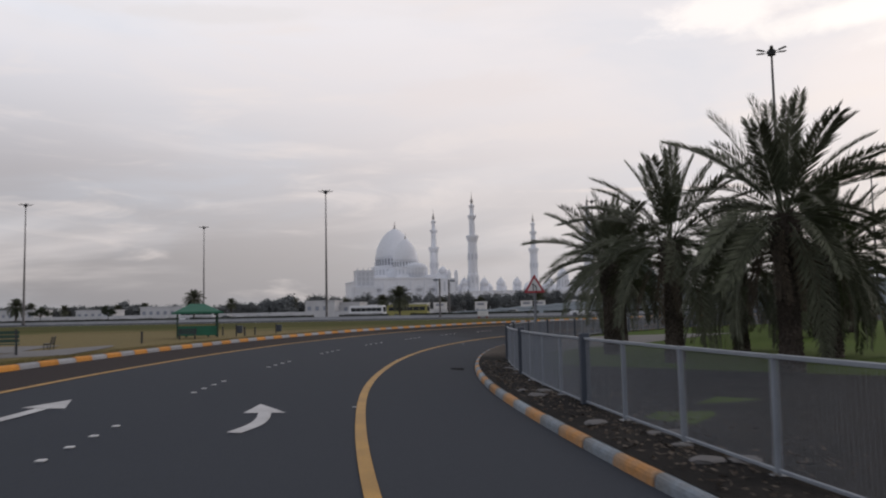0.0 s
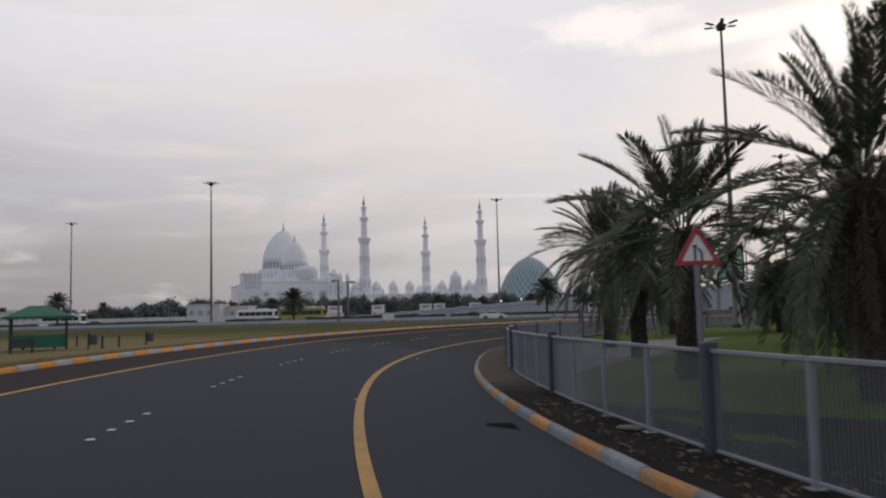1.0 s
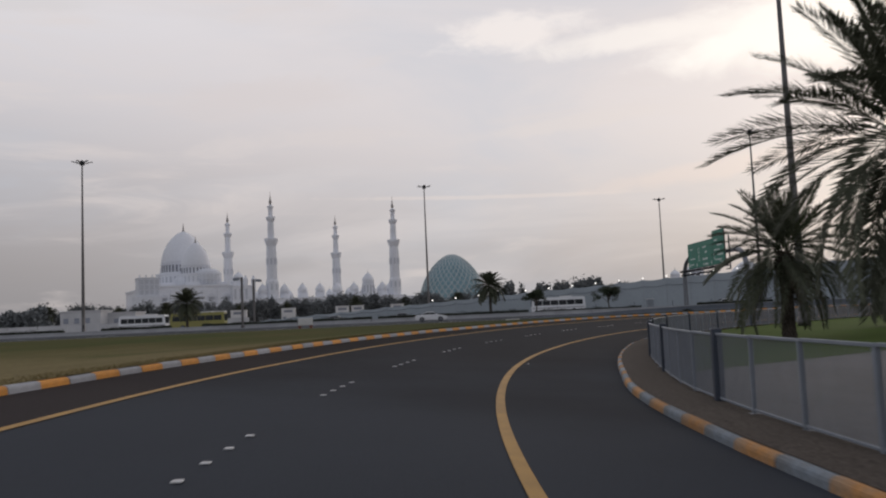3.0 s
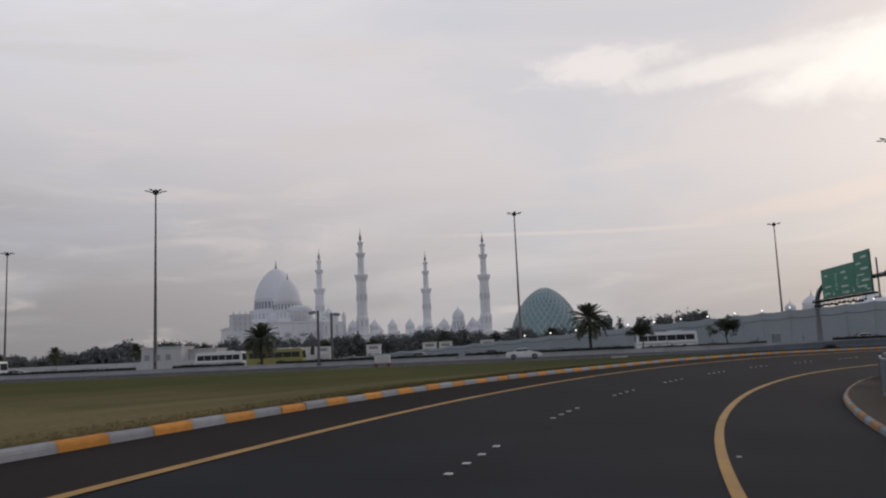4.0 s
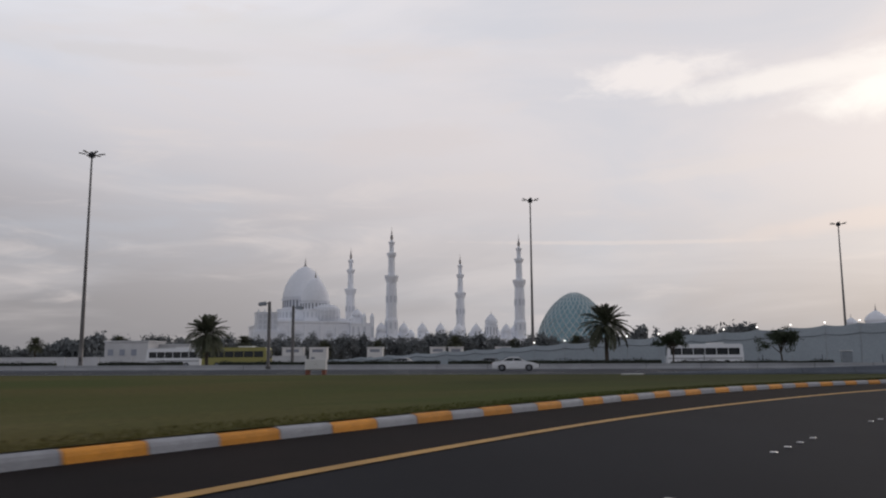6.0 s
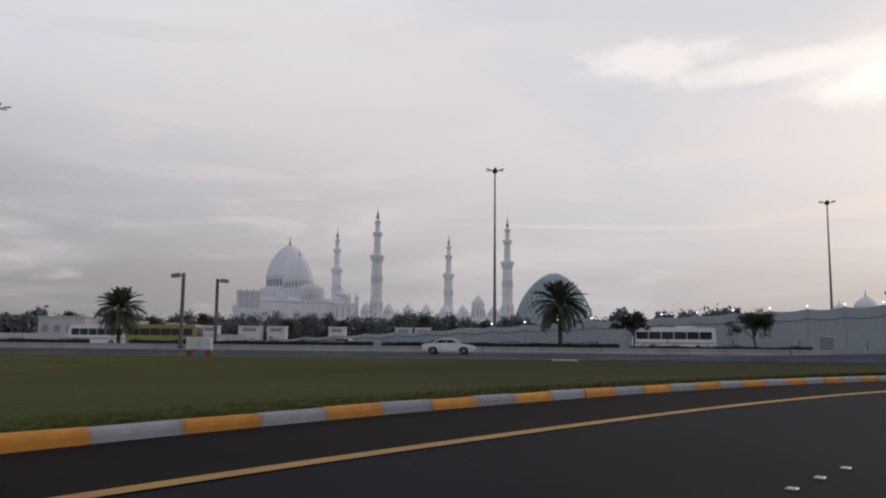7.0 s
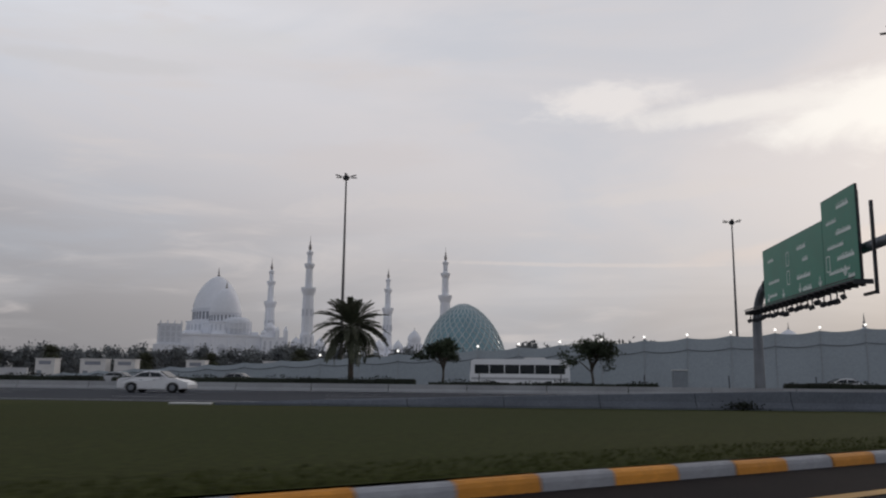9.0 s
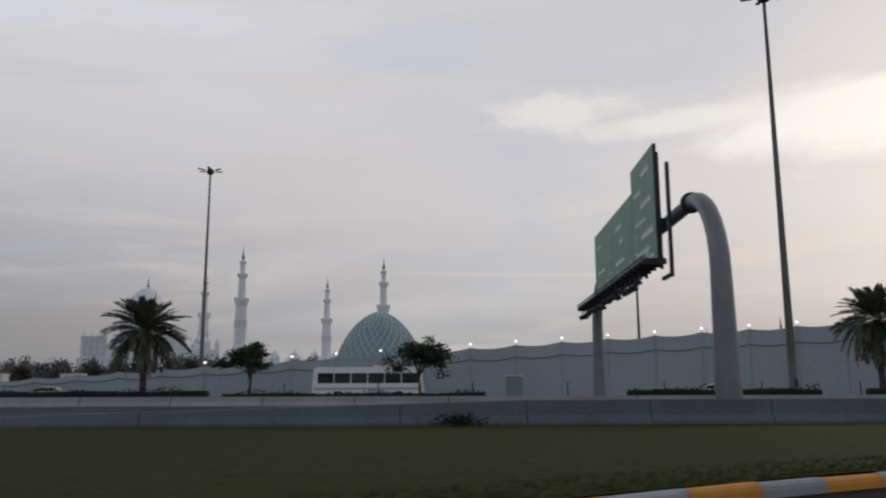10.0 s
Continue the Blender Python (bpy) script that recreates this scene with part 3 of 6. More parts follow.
# planting strip between kerb and fence
so = [p for p in R_LINE if p[0] < 72]
strip_l = shifted(so, -0.13)
strip_r = [(x + math.sin(a) * w, y - math.cos(a) * w, a) for x, y, a in so for w in (9.5 if y < 20 else max(1.16, 9.5 - 0.95 * (y - 20)),)]
sv, sf = [], []
for i, (a, b) in enumerate(zip(strip_l, strip_r)):
    for j in range(6):
        t = j / 5
        sv.append((a[0] + (b[0] - a[0]) * t, a[1] + (b[1] - a[1]) * t, 0.145 + 0.02 * min(1, j) + (0.02 * math.sin(i * 1.7 + j * 2.1) + 0.015 * math.sin(i * 0.6 - j)) * (0 < j < 5)))
for i in range(len(strip_l) - 1):
    for j in range(5):
        a = i * 6 + j
        sf.append((a, a + 6, a + 7, a + 1))
sv = [(x, y, z + g) for (x, y, z), g in zip(sv, lies([p[0] for p in sv], [p[1] for p in sv]))]
soil = raw("planting_strip", sv, sf, M_SOIL, smooth=True)
tagged(soil, "strip of dark soil with dry leaf litter", "planting strip", kind="structure")

# highway, tilted slightly up towards the central barrier
hx = list(range(-400, 520, 20))
hv = [(x, near_edge(x), 0.02) for x in hx] + [(x, barrier_y(x), 0.25) for x in hx]
highway = raw("highway", hv, [(i, i + 1, len(hx) + i + 1, len(hx) + i) for i in range(len(hx) - 1)], M_HIGHWAY)
tagged(highway, "broad blue-grey asphalt highway", "road", kind="structure")


def highway_point(x, t):
    """A point across the highway: t 0 at this side, 1 at the barrier."""
    return (x, near_edge(x) + (barrier_y(x) - near_edge(x)) * t, 0.02 + 0.23 * t)


def highway_line(t, w, dashes, label):
    if dashes:
        bm = bmesh.new()
        for x in range(-200, 200, 12):
            q = [highway_point(x, t), highway_point(x + 4, t), highway_point(x + 4, t + w), highway_point(x, t + w)]
            bm.faces.new([bm.verts.new((p[0], p[1], p[2] + 0.006)) for p in q])
        ob = link("lane_dashes", bm, M_WHITE_LINE)
    else:
        v = [(*highway_point(x, t)[:2], highway_point(x, t)[2] + 0.006) for x in hx] + [(*highway_point(x, t + w)[:2], highway_point(x, t + w)[2] + 0.006) for x in hx]
        ob = raw("lane_line", v, [(i, i + 1, len(hx) + i + 1, len(hx) + i) for i in range(len(hx) - 1)], M_WHITE_LINE)
    tagged(ob, label, "road marking", kind="structure")


highway_line(0.09, 0.008, False, "solid white highway edge line")
highway_line(0.30, 0.007, True, "dashed white highway lane line")
highway_line(0.52, 0.007, True, "dashed white highway lane line")
highway_line(0.74, 0.007, True, "dashed white highway lane line")
highway_line(0.93, 0.008, False, "solid white highway edge line")

# far service road and paved forecourt beyond the verge
fv = [(x, barrier_y(x) + 6, 0.30) for x in hx] + [(x, barrier_y(x) + 75, 0.30) for x in hx]
forecourt = raw("service_road", fv, [(i, i + 1, len(hx) + i + 1, len(hx) + i) for i in range(len(hx) - 1)], M_CONCRETE)
tagged(forecourt, "pale concrete service road and bus park", "road", kind="structure")
vv = [(x, barrier_y(x) + 0.3, 0.45) for x in hx] + [(x, barrier_y(x) + 6.2, 0.40) for x in hx]
verge = raw("verge", vv, [(i, i + 1, len(hx) + i + 1, len(hx) + i) for i in range(len(hx) - 1)], M_GRASS)
tagged(verge, "narrow planted verge behind the highway barrier", "verge", kind="structure")

# ---- the mosque on the skyline ----
MOSQUE = empty("mosque", pose(-41.0, 730.0, -1.6, 0, 0, 15.5))
tagged(MOSQUE, "hazy white marble mosque with onion domes and tall minarets", "mosque")


def onion(r, h, steps=16):
    """The profile of a tall pointed dome, upright at its springing."""
    return [(max(0.015 * r, r * (1 - (k / steps) ** 1.85) ** 0.66), h * k / steps) for k in range(steps + 1)]


def onion_small(r, h, steps=14):
    """A small onion dome that bulges above its springing and comes to a point."""
    out = []
    for k in range(steps + 1):
        t = k / steps
        rr = r * (0.86 + 0.14 * math.sin(min(1, t / 0.28) * math.pi / 2)) * math.cos(max(0, (t - 0.22) / 0.78) * math.pi / 2) ** 0.9
        out.append((max(rr, 0.03 * r), h * t))
    return out


def dome(parent, x, y, z, r, h, drum=3.0, windows=0, fin=6.0):
    bm = bmesh.new()
    lathe(bm, [(r * 0.99, 0), (r * 0.99, drum * 0.9), (r * 1.04, drum * 0.92), (r * 1.04, drum)], 40, (x, y, z - drum))
    part("drum", bm, M_MARBLE, parent)
    bm = bmesh.new()
    lathe(bm, onion(r, h) if r > 8 else onion_small(r, h), 40 if r > 8 else 20, (x, y, z))
    part("dome", bm, M_MARBLE, parent, smooth=True)
    if windows:
        for k in range(windows):
            a = 2 * math.pi * k / windows
            bm = bmesh.new()
            box(bm, (r * 0.10, 0.5, drum * 0.62), (x + math.cos(a) * r * 0.985, y + math.sin(a) * r * 0.985, z - drum * 0.5), math.degrees(a) + 90)
            part("window", bm, M_GLASSGREY, parent, "dark arched drum window")
    if fin:
        bm = bmesh.new()
        lathe(bm, [(fin * 0.10, 0), (fin * 0.16, fin * 0.1), (fin * 0.05, fin * 0.25), (fin * 0.10, fin * 0.36), (fin * 0.035, fin * 0.5), (fin * 0.05, fin * 0.6), (0.03, fin)], 10, (x, y, z + h * 0.985))
        part("finial", bm, M_GOLD, parent, "dull gilded finial")


# prayer hall
bm = bmesh.new()
box(bm, (66, 118, 32), (-3, 0, 16))
box(bm, (67.4, 119.4, 1.4), (-3, 0, 32.2))
box(bm, (50, 92, 3), (-2, 0, 34))
part("hall", bm, M_MARBLE, MOSQUE)
for k in range(6):                       # pilasters and tall window bays along the face
    bm = bmesh.new()
    box(bm, (2.2, 1.2, 29), (-33 + k * 11.5, -59.5, 15))
    part("pilaster", bm, M_MARBLE, MOSQUE)
for k in range(5):
    bm = bmesh.new()
    box(bm, (5.2, 0.8, 15), (-27.2 + k * 11.5, -59.1, 16))
    lathe(bm, [(2.6, 0), (2.6, 0.8)], 18, (0, 0, 0))
    bmesh.ops.rotate(bm, verts=bm.verts[-36:], cent=(0, 0, 0), matrix=Matrix.Rotation(radians(90), 3, "X"))
    bmesh.ops.translate(bm, verts=bm.verts[-36:], vec=(-27.2 + k * 11.5, -58.7, 23.5))
    part("window_bay", bm, M_MARBLE_D, MOSQUE, "arched window bay with recess shade put into its grey")
# blocky screened tower at the end, standing on a wider foot
bm = bmesh.new()
box(bm, (14.5, 15, 38), (-38, -55, 19))
box(bm, (15.2, 15.7, 0.9), (-38, -55, 38.2))
box(bm, (18, 17, 25), (-38.5, -56, 12.5))
for dx in (-6.6, -2.2, 2.2, 6.6):
    box(bm, (0.7, 0.5, 2.2), (-38 + dx, -62.4, 39.4))
part("portal_tower", bm, M_MARBLE_D, MOSQUE, "grey netted corner tower")
for k in range(4):
    for q in range(3):
        bm = bmesh.new()
        box(bm, (2.4, 0.5, 3.0), (-43.2 + k * 3.5, -62.6, 27.8 + q * 3.8))
        part("screen", bm, M_MARBLE_S, MOSQUE, "grey netting bay of the tower")
# stepped drums under the main domes, with rows of arched windows
def drum_tier(x, y, r, z0, h, n, shade=None):
    bm = bmesh.new()
    lathe(bm, [(r, 0), (r, h * 0.9), (r + 0.6, h * 0.92), (r + 0.6, h)], 40, (x, y, z0))
    part("drum_tier", bm, shade or M_MARBLE, MOSQUE)
    for k in range(n):
        a = 2 * math.pi * k / n
        bm = bmesh.new()
        box(bm, (r * 0.085, 0.5, h * 0.45), (x + math.cos(a) * r * 0.995, y + math.sin(a) * r * 0.995, z0 + h * 0.52), math.degrees(a) + 90)
        part("window", bm, M_MARBLE_S, MOSQUE, "flat arched window with recess shade put into its colour")


drum_tier(0, 0, 21.5, 34, 10.5, 36)
dome(MOSQUE, 0, 0, 53.0, 17.6, 26.8, 8.8, 36, 7.5)
drum_tier(0, -42, 13.4, 33, 9.0, 26)
dome(MOSQUE, 0, -42, 47.6, 11.0, 18.8, 6.4, 26, 6.0)
drum_tier(0, 42, 13.4, 33, 9.0, 26)
dome(MOSQUE, 0, 42, 47.6, 11.0, 18.8, 6.4, 26, 6.0)
# bowl-shaped half domes that brace the drums
for bx, by, br, bz in ((6.5, -48, 11.0, 31.5), (-9.5, -44, 7.0, 31.5)):
    bm = bmesh.new()
    lathe(bm, [(br * 0.7, 0), (br * 0.88, br * 0.18), (br * 0.99, br * 0.5), (br, br * 0.85), (br * 0.9, br * 1.08), (br * 0.6, br * 1.25), (0.1, br * 1.32)], 32, (bx, by, bz))
    part("half_dome", bm, M_MARBLE_D, MOSQUE, "grey ribbed half dome")
    for k in range(24):
        a = 2 * math.pi * k / 24
        bm = bmesh.new()
        box(bm, (0.5, 0.5, br * 0.75), (bx + math.cos(a) * br * 0.985, by + math.sin(a) * br * 0.985, bz + br * 0.6), math.degrees(a))
        part("rib", bm, M_MARBLE, MOSQUE)
# domed gateway beside the hall
bm = bmesh.new()
box(bm, (17, 13, 31), (31, -56, 15.5))
box(bm, (17.8, 13.8, 0.9), (31, -56, 31.2))
box(bm, (8, 8, 4), (29, -56, 33))
part("gateway", bm, M_MARBLE, MOSQUE)
dome(MOSQUE, 29, -56, 36.4, 4.2, 6.0, 2.2, 0, 1.6)
dome(MOSQUE, 24.5, -58, 33.6, 2.2, 3.2, 2.0, 0, 1.0)
for sx in (33, 39):
    bm = bmesh.new()
    box(bm, (2.6, 2.6, 36), (sx, -61.5, 18))
    cone(bm, 1.7, 0.1, 3.6, (sx, -61.5, 36), 10)
    part("turret", bm, M_MARBLE, MOSQUE)
for sx in (24.5, 28.5, 33, 39):
    bm = bmesh.new()
    box(bm, (1.5, 0.5, 8), (sx, -62.95 if sx > 30 else -62.6, 25))
    part("window_bay", bm, M_MARBLE_S, MOSQUE)


def minaret(x, y):
    """Square base, octagonal middle and round top with balconies and a gilded lantern."""
    top = part("minaret", lathe(bmesh.new(), [(5.2, 0), (5.2, 34), (4.4, 36), (4.2, 58), (3.9, 63)], 8, (x, y, 0)), M_MARBLE, MOSQUE, "tapering white marble minaret")
    part("balcony", lathe(bmesh.new(), [(3.9, 62.5), (5.2, 66.2), (5.4, 67.0), (5.4, 68.2), (2.8, 68.3)], 24, (x, y, 0)), M_MARBLE, top)
    part("upper_shaft", lathe(bmesh.new(), [(2.75, 68), (2.45, 82)], 20, (x, y, 0)), M_MARBLE, top)
    part("balcony", lathe(bmesh.new(), [(2.4, 81.5), (3.6, 84.0), (3.75, 84.6), (3.75, 85.6), (1.8, 85.7)], 24, (x, y, 0)), M_MARBLE, top)
    part("lantern", lathe(bmesh.new(), [(1.75, 85.6), (1.75, 91.5), (2.5, 93.4), (2.5, 94.2), (1.1, 94.3), (1.0, 95.5)], 16, (x, y, 0)), M_MARBLE, top)
    part("finial", lathe(bmesh.new(), [(0.7, 95.4), (1.25, 97.5), (0.9, 99.2), (0.35, 100.4), (0.55, 101.2), (0.15, 102.6), (0.2, 103.4), (0.04, 106.4)], 12, (x, y, 0)), M_GOLD, top, "dull gilded lantern finial")
    for z in (30, 50):
        for k in range(8):
            a = math.pi / 8 + k * math.pi / 4
            bm = bmesh.new()
            box(bm, (0.5, 1.3, 5), (x + math.cos(a) * (4.75 if z < 40 else 4.1), y + math.sin(a) * (4.75 if z < 40 else 4.1), z), math.degrees(a))
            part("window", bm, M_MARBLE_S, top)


for mx, my in ((55.4, -57), (163.2, -57), (53, 62.5), (161.9, 69.3)):
    minaret(mx, my)
# arcades of the court with their row of small domes
for y0 in (-57, 62):
    bm = bmesh.new()
    box(bm, (126, 12, 20.5), (106, y0, 10.25))
    box(bm, (127, 13, 0.9), (106, y0, 20.6))
    part("arcade", bm, M_MARBLE, MOSQUE)
    for dx in (47.5, 65.3, 80.2, 95.1, 110, 125, 151):
        dome(MOSQUE, dx, y0, 25.0, 3.9, 7.6, 3.8, 0, 1.6)
bm = bmesh.new()
box(bm, (12, 110, 20.5), (165, 2, 10.25))
part("arcade", bm, M_MARBLE, MOSQUE)
for k in range(6):
    dome(MOSQUE, 165, -42 + k * 18, 25.0, 3.9, 7.6, 3.8, 0, 1.6)
dome(MOSQUE, 138, -57, 31.5, 5.1, 9.2, 9.5, 12, 2.4)
# openings are flat slabs, their inner shade put into the grey
for k in range(26):
    bm = bmesh.new()
    box(bm, (2.4, 0.5, 10), (50 + k * 4.45, -63.2, 9))
    part("arcade_opening", bm, M_MARBLE_D, MOSQUE)
bm = bmesh.new()
box(bm, (34, 20, 19), (186, -50, 9.5))
box(bm, (35, 21, 1), (186, -50, 19.5))
part("annex", bm, M_MARBLE, MOSQUE)


# ---- glass dome of the visitor centre ----
GD = empty("glass_dome", pose(80.5, 338.0, 0))
tagged(GD, "pointed teal glass dome under a pale diamond lattice", "dome building")
GR, GH, GZ = 12.9, 19.6, 4.4


def gd(a, t):
    """A point of the dome: a round it, t from its foot (0) to its tip (1)."""
    r = GR * (1 - t ** 1.9) ** 0.62 * (0.985 + 0.02 * math.sin(t * 3))
    return Vector((r * math.cos(a), r * math.sin(a), GZ + GH * t))


bm = bmesh.new()
lathe(bm, [(gd(0, t / 24).x - 0.12, GZ + GH * t / 24) for t in range(24)] + [(0.05, GZ + GH - 0.1)], 48)
part("glazing", bm, M_GLASSDOME, GD, smooth=True)
bm = bmesh.new()
lathe(bm, [(GR + 0.6, 0), (GR + 0.6, GZ - 0.3), (GR + 0.2, GZ)], 48)
part("base_ring", bm, M_CONCRETE, GD)
bm = bmesh.new()
N_RIB = 32
for k in range(N_RIB):
    for sgn in (1, -1):
        pts = [gd(2 * math.pi * k / N_RIB + sgn * t / 22 * 1.25, (t / 22) ** 0.93 * 0.985) for t in range(23)]
        tube(bm, pts, [0.17 * (1 - 0.5 * t / 22) for t in range(23)], 4)
part("lattice", bm, M_LATTICE, GD, "pale diagonal lattice ribs")


# ---- low domed buildings to the side ----
def small_dome_house(x, y, r, z, n):
    e = empty("domed_pavilion", pose(x, y, 0, 0, 0, 12))
    tagged(e, "small pale domed pavilion behind the grey wall", "pavilion")
    bm = bmesh.new()
    box(bm, (r * 2.6, r * 2.6, z - r * 0.9), (0, 0, (z - r * 0.9) / 2))
    part("wall", bm, M_FARWALL, e)
    dome(e, 0, 0, z, r, r * 1.25, r * 0.9, 0, r * 0.6)


small_dome_house(160.0, 298.4, 3.15, 11.6, 1)
small_dome_house(150.2, 295, 1.75, 11.0, 1)
small_dome_house(171.5, 284, 6.1, 7.8, 1)


# ---- high masts ----
def mast(x, y, z, h=29.5, rot=0.0):
    e = empty("floodlight_mast", pose(x, y, z, 0, 0, rot))
    tagged(e, "tall tapered grey floodlight mast with a ring of lamps", "light mast", "floodlight masts")
    bm = bmesh.new()
    lathe(bm, [(0.42, 0), (0.42, 0.5), (0.30, 0.55), (0.28, 3.0), (0.20, h * 0.5), (0.11, h - 0.4)], 14)
    part("pole", bm, M_MAST, e, smooth=True)
    bm = bmesh.new()
    box(bm, (0.22, 0.04, 0.6), (0, -0.29, 1.3))
    part("access_door", bm, M_DARK, e)
    bm = bmesh.new()
    lathe(bm, [(0.14, 0), (0.42, 0.12), (0.46, 0.55), (0.30, 0.75), (0.1, 0.9)], 14, (0, 0, h - 0.6))
    part("head_frame", bm, M_DARK, e)
    for k in range(6):
        a = 60 * k
        bm = bmesh.new()
        tube(bm, [pose(0, 0, 0, 0, 0, a) @ Vector((0.35, 0, h - 0.2)), pose(0, 0, 0, 0, 0, a) @ Vector((0.95, 0, h - 0.05))], 0.035, 6)
        arm = part("arm", bm, M_DARK, e)
        bm = bmesh.new()
        box(bm, (0.85, 0.34, 0.11), pose(0, 0, 0, 0, 0, a) @ Vector((1.25, 0, h - 0.02)), a, 0, -8, bevel=0.03)
        part("floodlight", bm, M_MAST, arm)
    return e


for mx, my, mz, mr, mh in ((-24.2, 184.4, 0.35, 10, 29.0), (42.2, 216.0, 0.3, 25, 29.9), (108.6, 229.4, 0.0, 5, 28.8), (85.8, 157.6, 0.35, 12, 29.6), (37.8, 86.4, 0.13 + lie(37.8, 86.4), 8, 29.2), (-72.5, 254.0, 0.0, 30, 29.5), (-98.5, 196.0, 0.3, 15, 29.0)):
    mast(mx, my, mz, mh, mr)


# ---- kerbs ----
def kerb_mesh(name, material, w, h):
    """One kerb stone of the height h, its long side along x, its road face at y 0 and its body towards +y."""
    bm = bmesh.new()
    prof = [(0.0, -0.05), (0.012, h * 0.55), (0.026, h * 0.80), (0.058, h * 0.965), (0.12, h), (0.145, h * 0.94), (0.15, -0.05)]
    a = [bm.verts.new((-w, y, z)) for y, z in prof]
    b = [bm.verts.new((w, y, z)) for y, z in prof]
    n = len(prof)
    for i in range(n):
        bm.faces.new((a[i], b[i], b[(i + 1) % n], a[(i + 1) % n]))
    bm.faces.new(a)
    bm.faces.new(list(reversed(b)))
    bmesh.ops.recalc_face_normals(bm, faces=bm.faces[:])
    me = bpy.data.meshes.new(name)
    bm.to_mesh(me)
    bm.free()
    me.materials.append(material)
    return me


def kerb_run(line, flip, anchor, size, h, paints, label, lo, hi):
    """A row of kerb stones in two paints by turns; one of the first paint ends at the anchor."""
    e = empty("kerb")
    tagged(e, label, "kerb", kind="structure")
    stones = [kerb_mesh("kerb_stone", m, size / 2 - 0.006, h) for m in paints]
    fine = curve(line, size / 16)
    near = min(range(len(fine)), key=lambda i: (fine[i][0] - anchor[0]) ** 2 + (fine[i][1] - anchor[1]) ** 2)
    for i in range((near - 8) % 16, len(fine), 16):
        x, y, a = fine[i]
        if not (lo < y and x < hi):
            continue
        ob = new("kerb_stone", stones[((i - near + 8) // 16) % 2])
        ob.parent = e
        m = pose(x, y, lie(x, y), 0, 0, math.degrees(a))
        if flip:
            m = m @ Matrix.Diagonal((1, -1, 1, 1))
        ob.matrix_basis = m @ pose(0, random.uniform(-0.008, 0.008), random.uniform(-0.010, 0.004), random.uniform(-1.2, 1.2), random.uniform(-0.4, 0.4), random.uniform(-0.4, 0.4))
    return e


# ---- sign gantry over the highway ----
SIGN_X, SIGN_B, SIGN_T, SIGN_TT = (4.75, 15.9, 20.6), 6.5, 10.4, 11.45
GL, GRP = Vector((72.15, 158.4, 0.3)), Vector((66.1, 132.8, 0.0))
along = (GRP - GL).to_2d().normalized()
G_ROT = math.degrees(math.atan2(along.y, along.x))
SPAN = (GRP - GL).to_2d().length
gantry = empty("sign_gantry", pose(GL.x, GL.y, 0.0, 0, 0, G_ROT))      # its x runs from the far post to the near one, its -y faces the traffic
tagged(gantry, "grey tubular gantry carrying green road signs over the highway", "sign gantry")
BEAM = 8.25


def arc_post(x, sgn, r0, r1, z0):
    pts, rad = [], []
    for t in range(9):
        pts.append((x, 0, z0 + (BEAM - 3.0 - z0) * t / 8))
        rad.append(r0 + (r1 - r0) * 0.6 * t / 8)
    for k in range(1, 9):
        a = math.pi / 2 * k / 8
        pts.append((x + sgn * 3.0 * (1 - math.cos(a)), 0, BEAM - 3.0 + 3.0 * math.sin(a)))
        rad.append(r0 + (r1 - r0) * (0.6 + 0.4 * k / 8))
    bm = bmesh.new()
    tube(bm, pts, rad, 18)
    post = part("post", bm, M_STEEL, gantry, "thick grey post bending into the beam", smooth=True)
    bm = bmesh.new()
    cone(bm, r0 * 1.6, r0 * 1.5, 0.12, (x, 0, z0), 18)
    for k in range(8):
        cone(bm, 0.05, 0.05, 0.12, (x + math.cos(k * math.pi / 4) * r0 * 1.35, math.sin(k * math.pi / 4) * r0 * 1.35, z0 + 0.1), 6)
    part("base_plate", bm, M_DARK, post)


arc_post(0.0, 1, 0.40, 0.30, 0.35)
arc_post(SPAN, -1, 0.45, 0.30, 0.0)
bm = bmesh.new()
tube(bm, [(3.0, 0, BEAM), (SPAN * 0.35, 0, BEAM), (SPAN * 0.65, 0, BEAM), (SPAN - 3.0, 0, BEAM)], 0.27, 16)
part("beam", bm, M_STEEL, gantry, smooth=True)
for bx in (3.05, SPAN - 3.05):
    bm = bmesh.new()
    bmesh.ops.create_cone(bm, cap_ends=True, segments=18, radius1=0.42, radius2=0.42, depth=0.1, matrix=pose(bx, 0, BEAM, 0, 90, 0))
    part("flange", bm, M_DARK, gantry)


def sign_panel(x0, x1, z0, z1, label):
    bm = bmesh.new()
    box(bm, (x1 - x0, 0.08, z1 - z0), ((x0 + x1) / 2, -0.72, (z0 + z1) / 2), bevel=0.01)
    p = part("sign_panel", bm, M_SIGN, gantry, label)
    bm = bmesh.new()
    for xx in (x0 + 0.02, x1 - 0.02):
        box(bm, (0.06, 0.14, z1 - z0 + 0.04), (xx, -0.68, (z0 + z1) / 2))
    for zz in (z0, z1):
        box(bm, (x1 - x0, 0.14, 0.06), ((x0 + x1) / 2, -0.68, zz))
    part("frame", bm, M_DARK, p)
    return p


def bars(panel, rows):
    """Lines of writing as plain bars: (x, z, length, height)."""
    for x, z, w, h in rows:
        bm = bmesh.new()
        box(bm, (w, 0.012, h * 0.42), (x + w / 2, -0.768, z - h * 0.18))
        n = max(3, round(w / (h * 0.55)))
        for k in range(n):
            box(bm, (h * 0.22, 0.012, h * random.uniform(0.45, 0.95)), (x + w * (k + random.uniform(0.3, 0.7)) / n, -0.7665, z + h * random.uniform(-0.02, 0.1)))
        part("writing_line", bm, M_SIGNTEXT, panel, "pale bar of writing")


